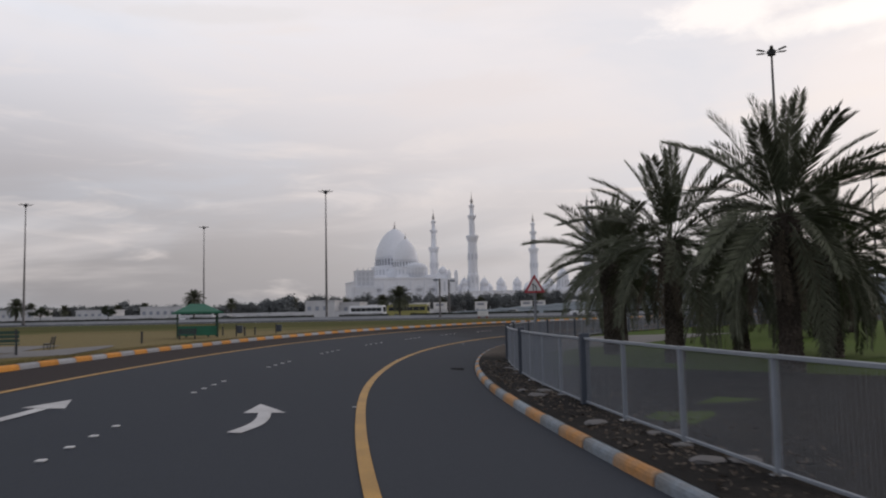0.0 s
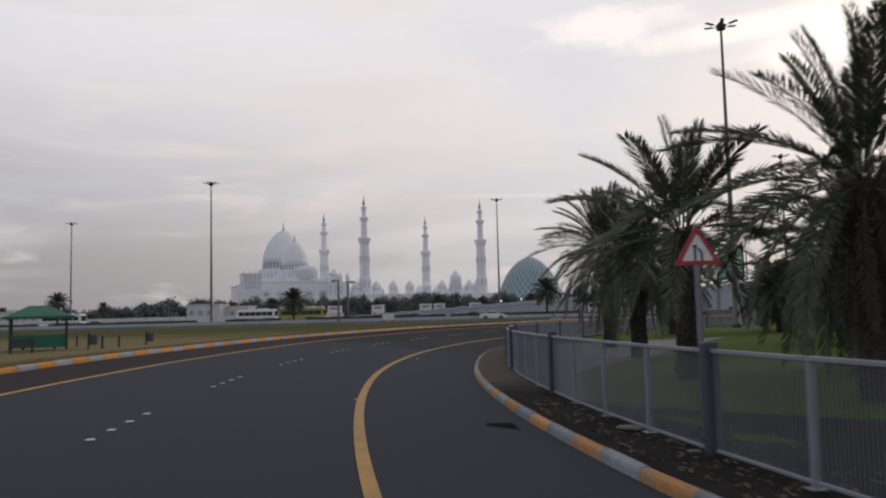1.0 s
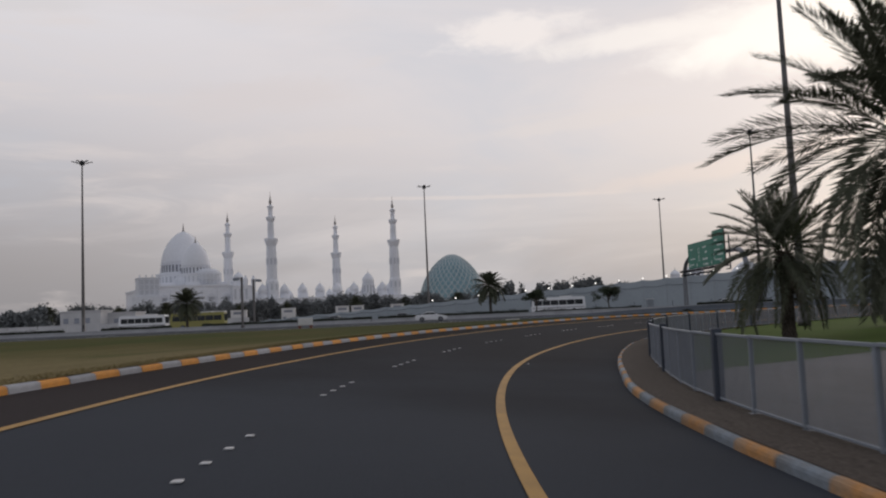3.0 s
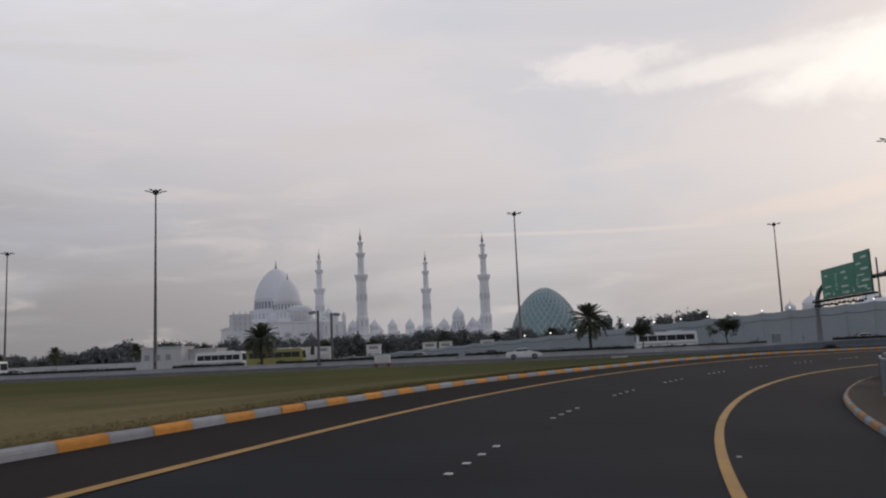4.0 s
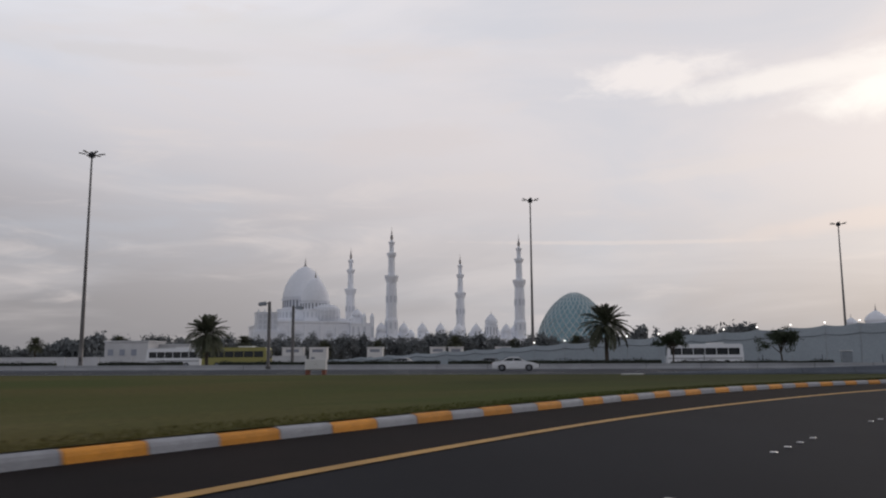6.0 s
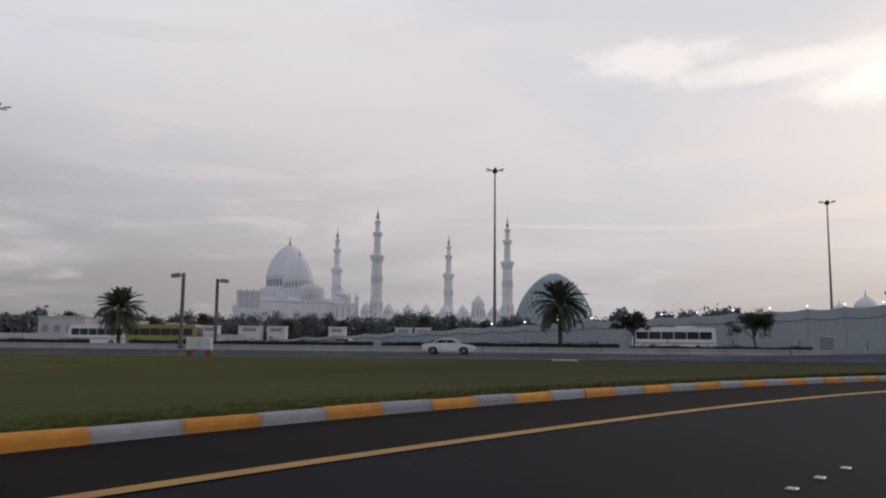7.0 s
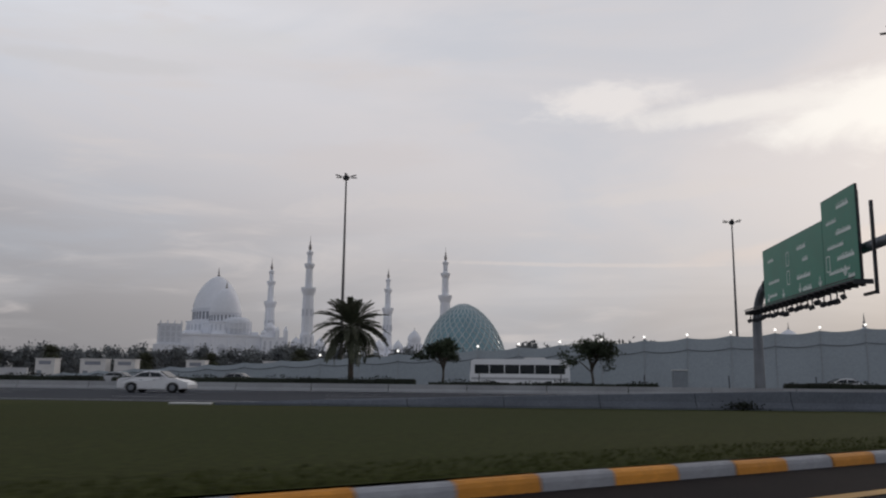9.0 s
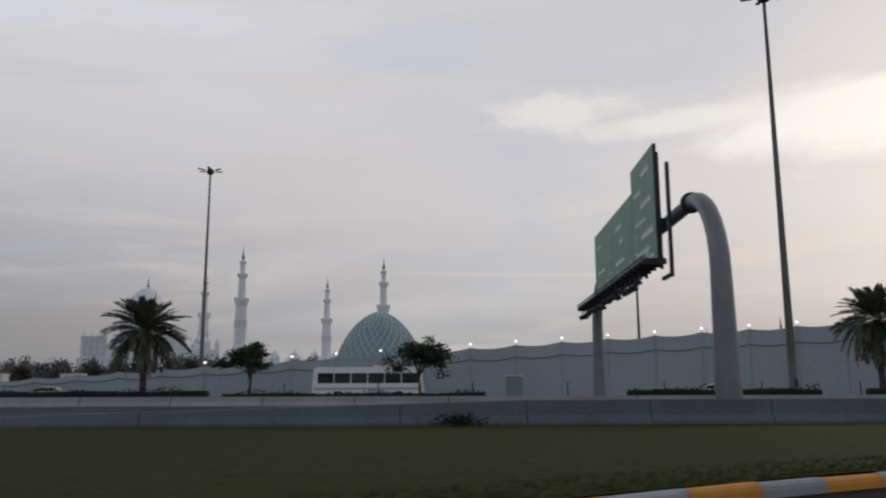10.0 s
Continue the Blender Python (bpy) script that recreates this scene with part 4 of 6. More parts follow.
SX0, SX1, SX2 = SIGN_X
wide = sign_panel(SX0, SX1, SIGN_B, SIGN_T, "wide green direction sign with pale writing")
tall = sign_panel(SX1 + 0.06, SX2, SIGN_B, SIGN_TT, "tall green direction sign with pale writing")
W = SX1 - SX0
bars(wide, [(SX0 + W * 0.62, SIGN_T - 0.9, 1.5, 0.34), (SX0 + W * 0.70, SIGN_T - 1.7, 0.9, 0.34), (SX0 + W * 0.60, SIGN_T - 2.7, 2.3, 0.34), (SX0 + W * 0.68, SIGN_T - 3.5, 1.5, 0.34),
            (SX0 + W * 0.10, SIGN_T - 0.9, 1.2, 0.26), (SX0 + W * 0.10, SIGN_T - 2.4, 2.2, 0.26), (SX0 + W * 0.10, SIGN_T - 3.3, 1.6, 0.26)])
W2 = SX2 - SX1
bars(tall, [(SX1 + W2 * 0.48, SIGN_TT - 0.7, 1.6, 0.36), (SX1 + W2 * 0.15, SIGN_TT - 1.4, 1.4, 0.26), (SX1 + W2 * 0.42, SIGN_TT - 2.1, 2.0, 0.36), (SX1 + W2 * 0.15, SIGN_TT - 2.8, 2.2, 0.26),
            (SX1 + W2 * 0.42, SIGN_TT - 3.5, 2.2, 0.36), (SX1 + W2 * 0.15, SIGN_TT - 4.2, 2.8, 0.26), (SX1 + W2 * 0.70, SIGN_TT - 4.6, 0.8, 0.3)])


def shield(panel, x, z):
    bm = bmesh.new()
    for dx, dz, w, h in ((0, 0.42, 0.5, 0.06), (0, -0.42, 0.5, 0.06), (-0.25, 0, 0.06, 0.86), (0.25, 0, 0.06, 0.86)):
        box(bm, (w, 0.012, h), (x + dx, -0.768, z + dz))
    part("route_shield", bm, M_SIGNTEXT, panel, "white outlined route shield")


shield(wide, SX0 + W * 0.46, SIGN_T - 1.3)
shield(wide, SX0 + W * 0.46, SIGN_T - 2.5)
shield(tall, SX1 + W2 * 0.14, SIGN_B + 1.3)


def down_arrow(panel, x, z):
    bm = bmesh.new()
    box(bm, (0.1, 0.012, 0.5), (x, -0.768, z + 0.15))
    box(bm, (0.34, 0.012, 0.1), (x - 0.11, -0.768, z - 0.03), 0, 0, 45)
    box(bm, (0.34, 0.012, 0.1), (x + 0.11, -0.768, z - 0.03), 0, 0, -45)
    part("lane_arrow", bm, M_SIGNTEXT, panel, "white lane arrow")


for ax in (0.08, 0.36, 0.64, 0.94):
    down_arrow(wide, SX0 + W * ax, SIGN_B + 0.4)
down_arrow(tall, SX1 + W2 * 0.62, SIGN_B + 0.55)
# struts behind the panels, walkway and hanging lamps below them
for k in range(6):
    sx = SX0 + 0.8 + k * (SX2 - SX0 - 1.2) / 5
    bm = bmesh.new()
    hi = (SIGN_TT if sx > SX1 else SIGN_T) - 0.25
    box(bm, (0.14, 0.12, hi - SIGN_B + 0.35), (sx, -0.5, (hi + SIGN_B - 0.35) / 2))
    box(bm, (0.12, 0.6, 0.12), (sx, -0.3, BEAM))
    part("strut", bm, M_DARK, gantry)
bm = bmesh.new()
box(bm, (0.16, 0.14, 4.7), (SX2 + 1.2, -0.5, 7.95))
box(bm, (1.5, 0.14, 0.14), (SX2 + 0.5, -0.5, 5.7))
part("strut", bm, M_DARK, gantry)
bm = bmesh.new()
box(bm, (SX2 - SX0 + 3.2, 0.9, 0.10), ((SX0 + SX2) / 2 - 0.1, -1.25, SIGN_B - 0.25))
for k in range(22):
    box(bm, (0.08, 0.95, 0.2), (SX0 - 1.5 + k * (SX2 - SX0 + 3.0) / 21, -1.25, SIGN_B - 0.35))
box(bm, (SX2 - SX0 + 3.2, 0.06, 0.06), ((SX0 + SX2) / 2 - 0.1, -1.7, SIGN_B - 0.12))
part("walkway", bm, M_DARK, gantry, "dark steel grating walkway")
for k in range(20):
    lx = SX0 - 1.0 + k * (SX2 - SX0 + 0.6) / 19 + random.uniform(-0.15, 0.15)
    drop = random.uniform(-0.12, 0.1)
    bm = bmesh.new()
    box(bm, (0.06, 0.06, 0.55), (lx, -1.5, SIGN_B - 0.62 + drop))
    box(bm, (0.34, 0.26, 0.26), (lx, -1.55, SIGN_B - 0.95 + drop), random.uniform(-25, 25), 25, bevel=0.02)
    part("hanging_lamp", bm, M_DARK, gantry)

# ---- grey screen wall with lamps ----
def wall_x(x):
    return 200.9 - 0.297 * (x - 39.4)


def wall_top(x):
    return 3.7 + 0.0623 * (x - 39.4)


screen = empty("screen_wall")
tagged(screen, "long pale grey cloth-covered screen wall with a sagging top edge", "wall")
BAY = 4.58
for k in range(-8, 40):
    x0 = 39.4 + BAY * k
    x1 = x0 + BAY
    v, f = [], []
    nseg = 10
    for i in range(nseg + 1):
        t = i / nseg
        x = x0 + (x1 - x0) * t
        sag = 0.26 * (4 * t * (1 - t))
        top = wall_top(x) - sag
        lo = max(0.5, top - 0.75 - 0.014 * (x - 39.4))
        belly = 0.10 * math.sin(math.pi * t)
        for z, out in ((0.2, 0.0), (lo * 0.5, belly), (lo, belly * 1.4), (lo + 0.04, belly * 1.4 + 0.03), (top, belly * 0.4), (top, belly * 0.4 - 0.12), (0.2, -0.12)):
            v.append((x, wall_x(x) - out, z))
    for i in range(nseg):
        for j in range(6):
            a = i * 7 + j
            f.append((a, a + 7, a + 8, a + 1))
    raw("wall_panel", v, f, M_WALL, screen, smooth=False)
    bm = bmesh.new()
    pts = []
    for i in range(nseg + 1):
        t = i / nseg
        x = x0 + (x1 - x0) * t
        top = wall_top(x) - 0.26 * (4 * t * (1 - t))
        pts.append((x, wall_x(x) - 0.10 * math.sin(math.pi * t) * 1.4 - 0.06, max(0.5, top - 0.75 - 0.014 * (x - 39.4))))
    tube(bm, pts, 0.045, 5)
    part("cable", bm, M_CABLE, screen)
    if k < 0:
        continue
    lamp = empty("globe_lamp", pose(x0, wall_x(x0) - 0.1, 0.2))
    tagged(lamp, "lit white globe lamp on a thin grey post", "lamp", "globe lamps along the wall")
    bm = bmesh.new()
    cone(bm, 0.03, 0.025, wall_top(x0) + 0.05, (0, 0, 0), 8)
    part("lamp_post", bm, M_CONCRETE, lamp)
    bm = bmesh.new()
    bmesh.ops.create_icosphere(bm, subdivisions=2, radius=0.135, matrix=pose(0, 0, wall_top(x0) + 0.16))
    part("globe", bm, M_LAMP, lamp, "glowing white globe", smooth=True)

# lower boundary wall that carries on to the side
low = empty("boundary_wall")
tagged(low, "low pale concrete boundary wall", "wall")
for k in range(48):
    x0 = 3.0 - 6.0 * k
    bm = bmesh.new()
    y0 = 211.0 + 0.22 * (3.0 - x0)
    box(bm, (5.96, 0.25, 1.9), (x0 - 3, y0 + 0.66, 1.2), -12.4)
    box(bm, (5.98, 0.34, 0.1), (x0 - 3, y0 + 0.66, 2.2), -12.4)
    part("wall_panel", bm, M_FARWALL, low)


# ---- concrete barrier and hedge ----
barrier = empty("concrete_barrier")
tagged(barrier, "row of pale grey precast concrete barrier units", "barrier")
prof = [(-0.30, 0), (-0.28, 0.10), (-0.14, 0.28), (-0.09, 0.62), (0.09, 0.62), (0.14, 0.28), (0.28, 0.10), (0.30, 0)]
bm = bmesh.new()
a = [bm.verts.new((-2.97, y, z)) for y, z in prof]
b = [bm.verts.new((2.97, y, z)) for y, z in prof]
for i in range(8):
    bm.faces.new((a[i], b[i], b[(i + 1) % 8], a[(i + 1) % 8]))
bm.faces.new(a)
bm.faces.new(list(reversed(b)))
bmesh.ops.recalc_face_normals(bm, faces=bm.faces[:])
unit = bpy.data.meshes.new("barrier_unit")
bm.to_mesh(unit)
bm.free()
unit.materials.append(M_CONCRETE)
for k in range(80):
    x = -220 + k * 5.82
    ob = new("barrier_unit", unit)
    ob.parent = barrier
    ob.matrix_basis = pose(x, barrier_y(x) + random.uniform(-0.03, 0.03), 0.24, 0, 0, -14.04 + random.uniform(-0.4, 0.4))


# the barrier on this side of the highway: it rises out of the lawn's edge and runs past the gantry's near post
side = empty("roadside_barrier")
tagged(side, "blue-grey concrete roadside barrier rising out of the lawn edge", "barrier")
for k in range(24):
    x0, x1 = 35.4 + 3.96 * k, 35.4 + 3.96 * (k + 1) - 0.03
    bm = bmesh.new()
    rings = []
    for x in (x0, x1):
        h = 0.06 + 0.72 * min(1.0, (x - 35.4) / 24.0) ** 0.85
        y = 136.5 - 0.141 * (x - 35.4)
        prof_s = [(-0.27, -0.3), (-0.27, min(0.08, h)), (-0.16, min(0.30, h)), (-0.10, h - 0.02), (-0.07, h), (0.07, h), (0.10, h - 0.02), (0.27, -0.3)]
        rings.append([bm.verts.new((x, y + dy, 0.08 + dz)) for dy, dz in prof_s])
    n_p = len(rings[0])
    for i in range(n_p):
        bm.faces.new((rings[0][i], rings[1][i], rings[1][(i + 1) % n_p], rings[0][(i + 1) % n_p]))
    bm.faces.new(rings[0])
    bm.faces.new(list(reversed(rings[1])))
    bmesh.ops.recalc_face_normals(bm, faces=bm.faces[:])
    part("barrier_unit", bm, M_BARRIER, side)
bm = bmesh.new()
box(bm, (1.7, 0.5, 0.08), (34.4, 136.7, 0.10), -8, bevel=0.03)
tagged(link("barrier_end_slab", bm, M_WHITE), "white painted slab at the barrier end", "slab")


def leafy(points, size, seed, flat=0.0):
    """Small leaf blades at the given places: vertices and faces."""
    rng = np.random.default_rng(seed)
    v, f = [], []
    n = len(points)
    d1 = rng.normal(size=(n, 3))
    d1 /= np.linalg.norm(d1, axis=1)[:, None]
    d2 = np.cross(d1, rng.normal(size=(n, 3)))
    d2 /= np.linalg.norm(d2, axis=1)[:, None] + 1e-9
    s = size * rng.uniform(0.6, 1.4, n)[:, None]
    p = np.asarray(points)
    quad = np.stack([p - d1 * s, p + d2 * s * 0.45, p + d1 * s, p - d2 * s * 0.45], 1).reshape(-1, 3)
    return quad, [(4 * i, 4 * i + 1, 4 * i + 2, 4 * i + 3) for i in range(n)]


def hedge(x0, x1, h, off):
    rng = np.random.default_rng(int(abs(x0) * 7) + 3)
    n = int((x1 - x0) * 60)
    xs = rng.uniform(x0, x1, n)
    u = rng.uniform(-1, 1, n)
    zz = rng.uniform(0.05, 0.95, n) ** 0.6 * (h + 0.12 * np.sin(xs * 0.9) + 0.08 * np.sin(xs * 2.3))
    p = np.stack([xs, 177.0 - 0.25 * (xs + 7.6) + off + u * 0.55, 0.42 + zz], 1)
    q, f = leafy(p, 0.10, int(abs(x0)) + 11)
    bm = bmesh.new()
    nn = max(2, int((x1 - x0) / 1.5))
    for k in range(nn):
        xa = x0 + (x1 - x0) * (k + 0.5) / nn
        box(bm, ((x1 - x0) / nn * 1.05, 0.95, h * 0.86), (xa, barrier_y(xa) + off, 0.42 + h * 0.43 + 0.04 * math.sin(xa)), -14.0, bevel=0.12)
    e = empty("hedge")
    tagged(e, "low dark clipped hedge behind the barrier", "hedge", "hedges on the verge")
    part("body", bm, M_HEDGE, e)
    lv = raw("leaves", q, f, M_HEDGE, e)
    lv["kind"] = "stuff"


bush_q, bush_f = leafy(np.random.default_rng(5).normal(0, 1, (380, 3)) * np.array([0.38, 0.15, 0.09]) + np.array([56.9, 132.85, 0.25]), 0.06, 6)
tagged(raw("low_bush", bush_q, bush_f, M_HEDGE), "low dark scrubby bush at the foot of the barrier", "bush")
for hx0, hx1, hh in ((-160, -118, 0.95), (-116, -60, 0.95), (-57, -27, 0.95), (-21, -10, 0.95), (-5, 22, 0.95), (23, 47, 0.95), (48, 65, 0.75), (74, 86, 0.95), (89.0, 95.0, 0.95), (98, 122, 0.9)):
    hedge(hx0, hx1, hh, 1.6)


# ---- kerbs of the slip road ----
kerb_run(LK, False, (28.81, 100.40), 0.957, 0.15, (M_KERB_Y, M_KERB_G), "kerb of stones painted orange-yellow and grey in turn", -8, 104)
kerb_run(RK, True, (3.23, 29.25), 1.158, 0.135, (M_KERB_YW, M_KERB_GW), "weathered kerb painted orange-yellow and pale grey in turn", -6, 72)


# ---- road studs and arrows ----
STUD_LINE = curve(SL, 0.05)
bm = bmesh.new()
box(bm, (0.10, 0.10, 0.018), (0, 0, 0.009), bevel=0.007)
stud_me = bpy.data.meshes.new("road_stud")
bm.to_mesh(stud_me)
bm.free()
stud_me.materials.append(M_STUD)
near = min(range(len(STUD_LINE)), key=lambda i: (STUD_LINE[i][0] - 4.627) ** 2 + (STUD_LINE[i][1] - 60.276) ** 2)
studs = empty("stud_line")
tagged(studs, "broken lane line of small white ceramic studs", "road studs", kind="structure")
PER = 7.3 / 0.05
for g in range(-16, 10):
    for k in range(4):
        i = near + round(g * PER + k * 0.86 / 0.05)
        if 0 <= i < len(STUD_LINE):
            x, y, a = STUD_LINE[i]
            ob = new("road_stud", stud_me)
            ob.parent = studs
            ob.matrix_basis = pose(x, y, lie(x, y) + 0.004, 0, 0, math.degrees(a))
bm = bmesh.new()
box(bm, (0.05, 0.07, 0.014), (0, 0, 0.007), bevel=0.005)
cat = link("reflector_stud", bm, M_STUD)
tagged(cat, "small raised road reflector", "road stud", "road reflectors")
cat.matrix_basis = pose(0.54, 29.97, lie(0.54, 29.97) + 0.001, 0, 0, 88)
for x, y in ((0.63, 15.8), (3.2, 44.3), (9.0, 62.0)):
    copy_thing(cat, pose(x, y, lie(x, y) + 0.001, 0, 0, 75))


def road_arrow(x, y, rot, bend):
    """A painted arrow whose shaft bends a little before its head."""
    line = curve([(bend, 0), (bend * 0.43, 0.74), (bend * 0.14, 1.43), (0.0, 2.15)], 0.1)
    l, r = shifted(line, 0.10), shifted(line, -0.10)
    flat = [p[:2] for p in l] + [p[:2] for p in r]
    n = len(l)
    f = [(i, n + i, n + i + 1, i + 1) for i in range(n - 1)]
    b0 = len(flat)
    flat += [(-0.33, 2.12), (0.33, 2.12), (0.0, 3.38)]
    f.append((b0, b0 + 1, b0 + 2))
    m = pose(x, y, 0, 0, 0, rot)
    spots = [m @ Vector((*p, 0)) for p in flat]
    ob = raw("road_arrow", [(p.x, p.y, lie(p.x, p.y) + 0.013) for p in spots], f, M_WHITE_LINE)
    tagged(ob, "white painted lane arrow with a bent shaft", "road arrow", "lane arrows")


road_arrow(-0.08, 12.6, 15.7, -0.52)
road_arrow(-3.89, 12.4, 5.7, -0.15)


# ---- roadside fence ----
fence = empty("fence")
tagged(fence, "grey steel railing fence with dark slate posts", "fence")
FENCE = curve(FL, 0.05)
f0 = min(range(len(FENCE)), key=lambda i: (FENCE[i][0] - 4.34) ** 2 + (FENCE[i][1] - 30.1) ** 2)
STEP = round(1.79 / 0.05)
FH = 1.16


def small(name, material, builder):
    bm = bmesh.new()
    builder(bm)
    me = bpy.data.meshes.new(name)
    bm.to_mesh(me)
    bm.free()
    me.materials.append(material)
    return me


dark_me = small("main_post", M_FENCE_D, lambda b: box(b, (0.16, 0.16, FH + 0.08), (0, 0, (FH + 0.08) / 2), bevel=0.016))
light_me = small("post", M_FENCE_L, lambda b: box(b, (0.06, 0.06, FH - 0.02), (0, 0, (FH - 0.02) / 2), bevel=0.006))
foot_me = small("post_foot", M_CONCRETE, lambda b: box(b, (0.15, 0.15, 0.02), (0, 0, -0.004), bevel=0.008))
rail_me = small("top_rail", M_FENCE_L, lambda b: box(b, (1.74, 0.06, 0.045), (0, 0, FH - 0.02), bevel=0.006))
low_me = small("bottom_rail", M_FENCE_L, lambda b: box(b, (1.74, 0.04, 0.035), (0, 0, 0.07), bevel=0.005))


bar_me = small("railing_bar", M_FENCE_B, lambda b: cone(b, 0.0055, 0.0055, FH - 0.1, (0, 0, 0.07), 5))
rest_v, rest_f = [], []
for k in range(-22, 52):
    i, i2 = (f0 + j * STEP + min(0, j + 8) * 6 for j in (k, k + 1))     # the panels before the bend are a little wider
    if not (0 <= i < i2 < len(FENCE)):
        continue
    x, y, a = FENCE[i]
    if y < -8:
        continue
    ob = new("main_post" if k % 4 == 0 else "post", dark_me if k % 4 == 0 else light_me)
    ob.parent = fence
    ob.matrix_basis = pose(x, y, 0.14 + lie(x, y), random.uniform(-0.6, 0.6), random.uniform(-0.6, 0.6), math.degrees(a))
    ft = new("post_foot", foot_me)
    ft.parent = fence
    ft.matrix_basis = pose(x, y, 0.16 + lie(x, y), 0, 0, math.degrees(a) + random.uniform(-6, 6))
    x2, y2, a2 = FENCE[i2]
    mid = pose((x + x2) / 2, (y + y2) / 2, 0.14 + lie((x + x2) / 2, (y + y2) / 2), 0, 0, math.degrees(math.atan2(y2 - y, x2 - x))) @ Matrix.Diagonal(((i2 - i) / STEP, 1, 1, 1))
    for nm, me in (("top_rail", rail_me), ("bottom_rail", low_me)):
        ob = new(nm, me)
        ob.parent = fence
        ob.matrix_basis = mid
    for q in range(31):
        spot = mid @ Vector((-0.86 + q * 0.0575, 0, 0))
        if 17.5 < y < 33.5:
            ob = new("railing_bar", bar_me)
            ob.parent = fence
            ob.matrix_basis = Matrix.Translation(spot)
        else:
            b0 = len(rest_v)
            for zz in (0.07, FH - 0.03):
                rest_v += [(spot.x + 0.006 * math.cos(w), spot.y + 0.006 * math.sin(w), spot.z + zz) for w in (0.0, 2.09, 4.19)]
            rest_f += [(b0, b0 + 1, b0 + 4, b0 + 3), (b0 + 1, b0 + 2, b0 + 5, b0 + 4), (b0 + 2, b0, b0 + 3, b0 + 5)]
joined = raw("railing_infill", rest_v, rest_f, M_FENCE_B, fence)
joined["kind"] = "stuff"


# ---- warning sign behind the fence ----
def warning_sign(x, y, rz):
    e = empty("warning_sign", pose(x, y, 0.13 + lie(x, y), 0, 0, rz))
    tagged(e, "white triangular warning sign with red border on a grey post", "road sign")
    bm = bmesh.new()
    cone(bm, 0.04, 0.04, 2.28, (0, 0, 0), 10)
    part("post", bm, M_STEEL, e)

    def tri(r, y0, y1):
        b = bmesh.new()
        fr = [b.verts.new((math.cos(t) * r, y0, 2.37 + math.sin(t) * r)) for t in (math.pi / 2, math.pi * 7 / 6, math.pi * 11 / 6)]
        bk = [b.verts.new((math.cos(t) * r, y1, 2.37 + math.sin(t) * r)) for t in (math.pi / 2, math.pi * 7 / 6, math.pi * 11 / 6)]
        b.faces.new(fr)
        b.faces.new(list(reversed(bk)))
        for i in range(3):
            b.faces.new((fr[i], bk[i], bk[(i + 1) % 3], fr[(i + 1) % 3]))
        bmesh.ops.bevel(b, geom=[ed for ed in b.edges if abs(ed.verts[0].co.y - ed.verts[1].co.y) > 0.001], offset=0.02, segments=3, affect="EDGES")
        bmesh.ops.recalc_face_normals(b, faces=b.faces[:])
        return b
    plate = part("plate", tri(0.345, -0.055, -0.035), M_RED, e, "red triangular plate")
    part("white_field", tri(0.235, -0.059, -0.054), M_WHITE, plate)
    bm = bmesh.new()
    box(bm, (0.028, 0.004, 0.20), (-0.035, -0.062, 2.35))
    box(bm, (0.028, 0.004, 0.10), (0.05, -0.062, 2.30))
    box(bm, (0.028, 0.004, 0.09), (0.03, -0.062, 2.38), 0, 0, -35)
    box(bm, (0.06, 0.004, 0.028), (-0.035, -0.062, 2.44), 0, 0, 0)
    part("symbol", bm, M_BLACK, plate, "black lane-merge symbol")
    bm = bmesh.new()
    box(bm, (0.30, 0.02, 0.04), (0, -0.03, 2.30))
    part("bracket", bm, M_STEEL, e)


warning_sign(4.75, 24.25, -10)

# ---- date palms ----
def frond_mesh(name, length, droop, n, width, material, seed, blade=0.017):
    """One pinnate frond along +x from its foot at the origin: an arching midrib with two rows of narrow leaflets."""
    rng = random.Random(seed)
    v, f = [], []

    def rib(t):
        return Vector((length * (t - 0.12 * droop * t * t), 0, length * (0.22 * t - droop * t * t)))
    last = None
    for i in range(9):
        t = i / 8
        p, w = rib(t), 0.022 * (1 - 0.8 * t)
        b = len(v)
        v += [(p.x, w, p.z), (p.x, -w, p.z), (p.x, 0, p.z + w * 0.8)]
        if last is not None:
            f += [(last, b, b + 1, last + 1), (last + 1, b + 1, b + 2, last + 2), (last + 2, b + 2, b, last)]
        last = b
    for i in range(n):
        t = 0.16 + 0.84 * (i + rng.random() * 0.5) / n
        p = rib(t)
        d = (rib(min(1, t + 0.03)) - rib(t - 0.03)).normalized()
        env = width * (0.45 + 0.75 * math.sin(math.pi * min(1, (t - 0.1) / 0.95)) ** 0.8) * (1.05 - 0.35 * t)
        for sgn in (1, -1):
            ang = radians(rng.uniform(38, 60) - 14 * t)
            lift = rng.uniform(0.15, 0.55)
            side = Vector((0, sgn, 0))
            up = Vector((-d.z, 0, d.x))
            way = (d * math.cos(ang) + side * math.sin(ang) * 0.9 + up * lift * 0.6).normalized()
            L = env * rng.uniform(0.8, 1.15)
            q = p + way * L + Vector((0, 0, -0.10 * L * rng.random()))
            mid = p + way * L * 0.5
            wv = way.cross(up).normalized() * blade + up * 0.006
            b = len(v)
            v += [tuple(p), tuple(mid + wv), tuple(q), tuple(mid - wv)]
            f.append((b, b + 1, b + 2, b + 3))
    me = bpy.data.meshes.new(name)
    me.from_pydata([tuple(x) for x in v], [], f)
    me.materials.append(material)
    return me


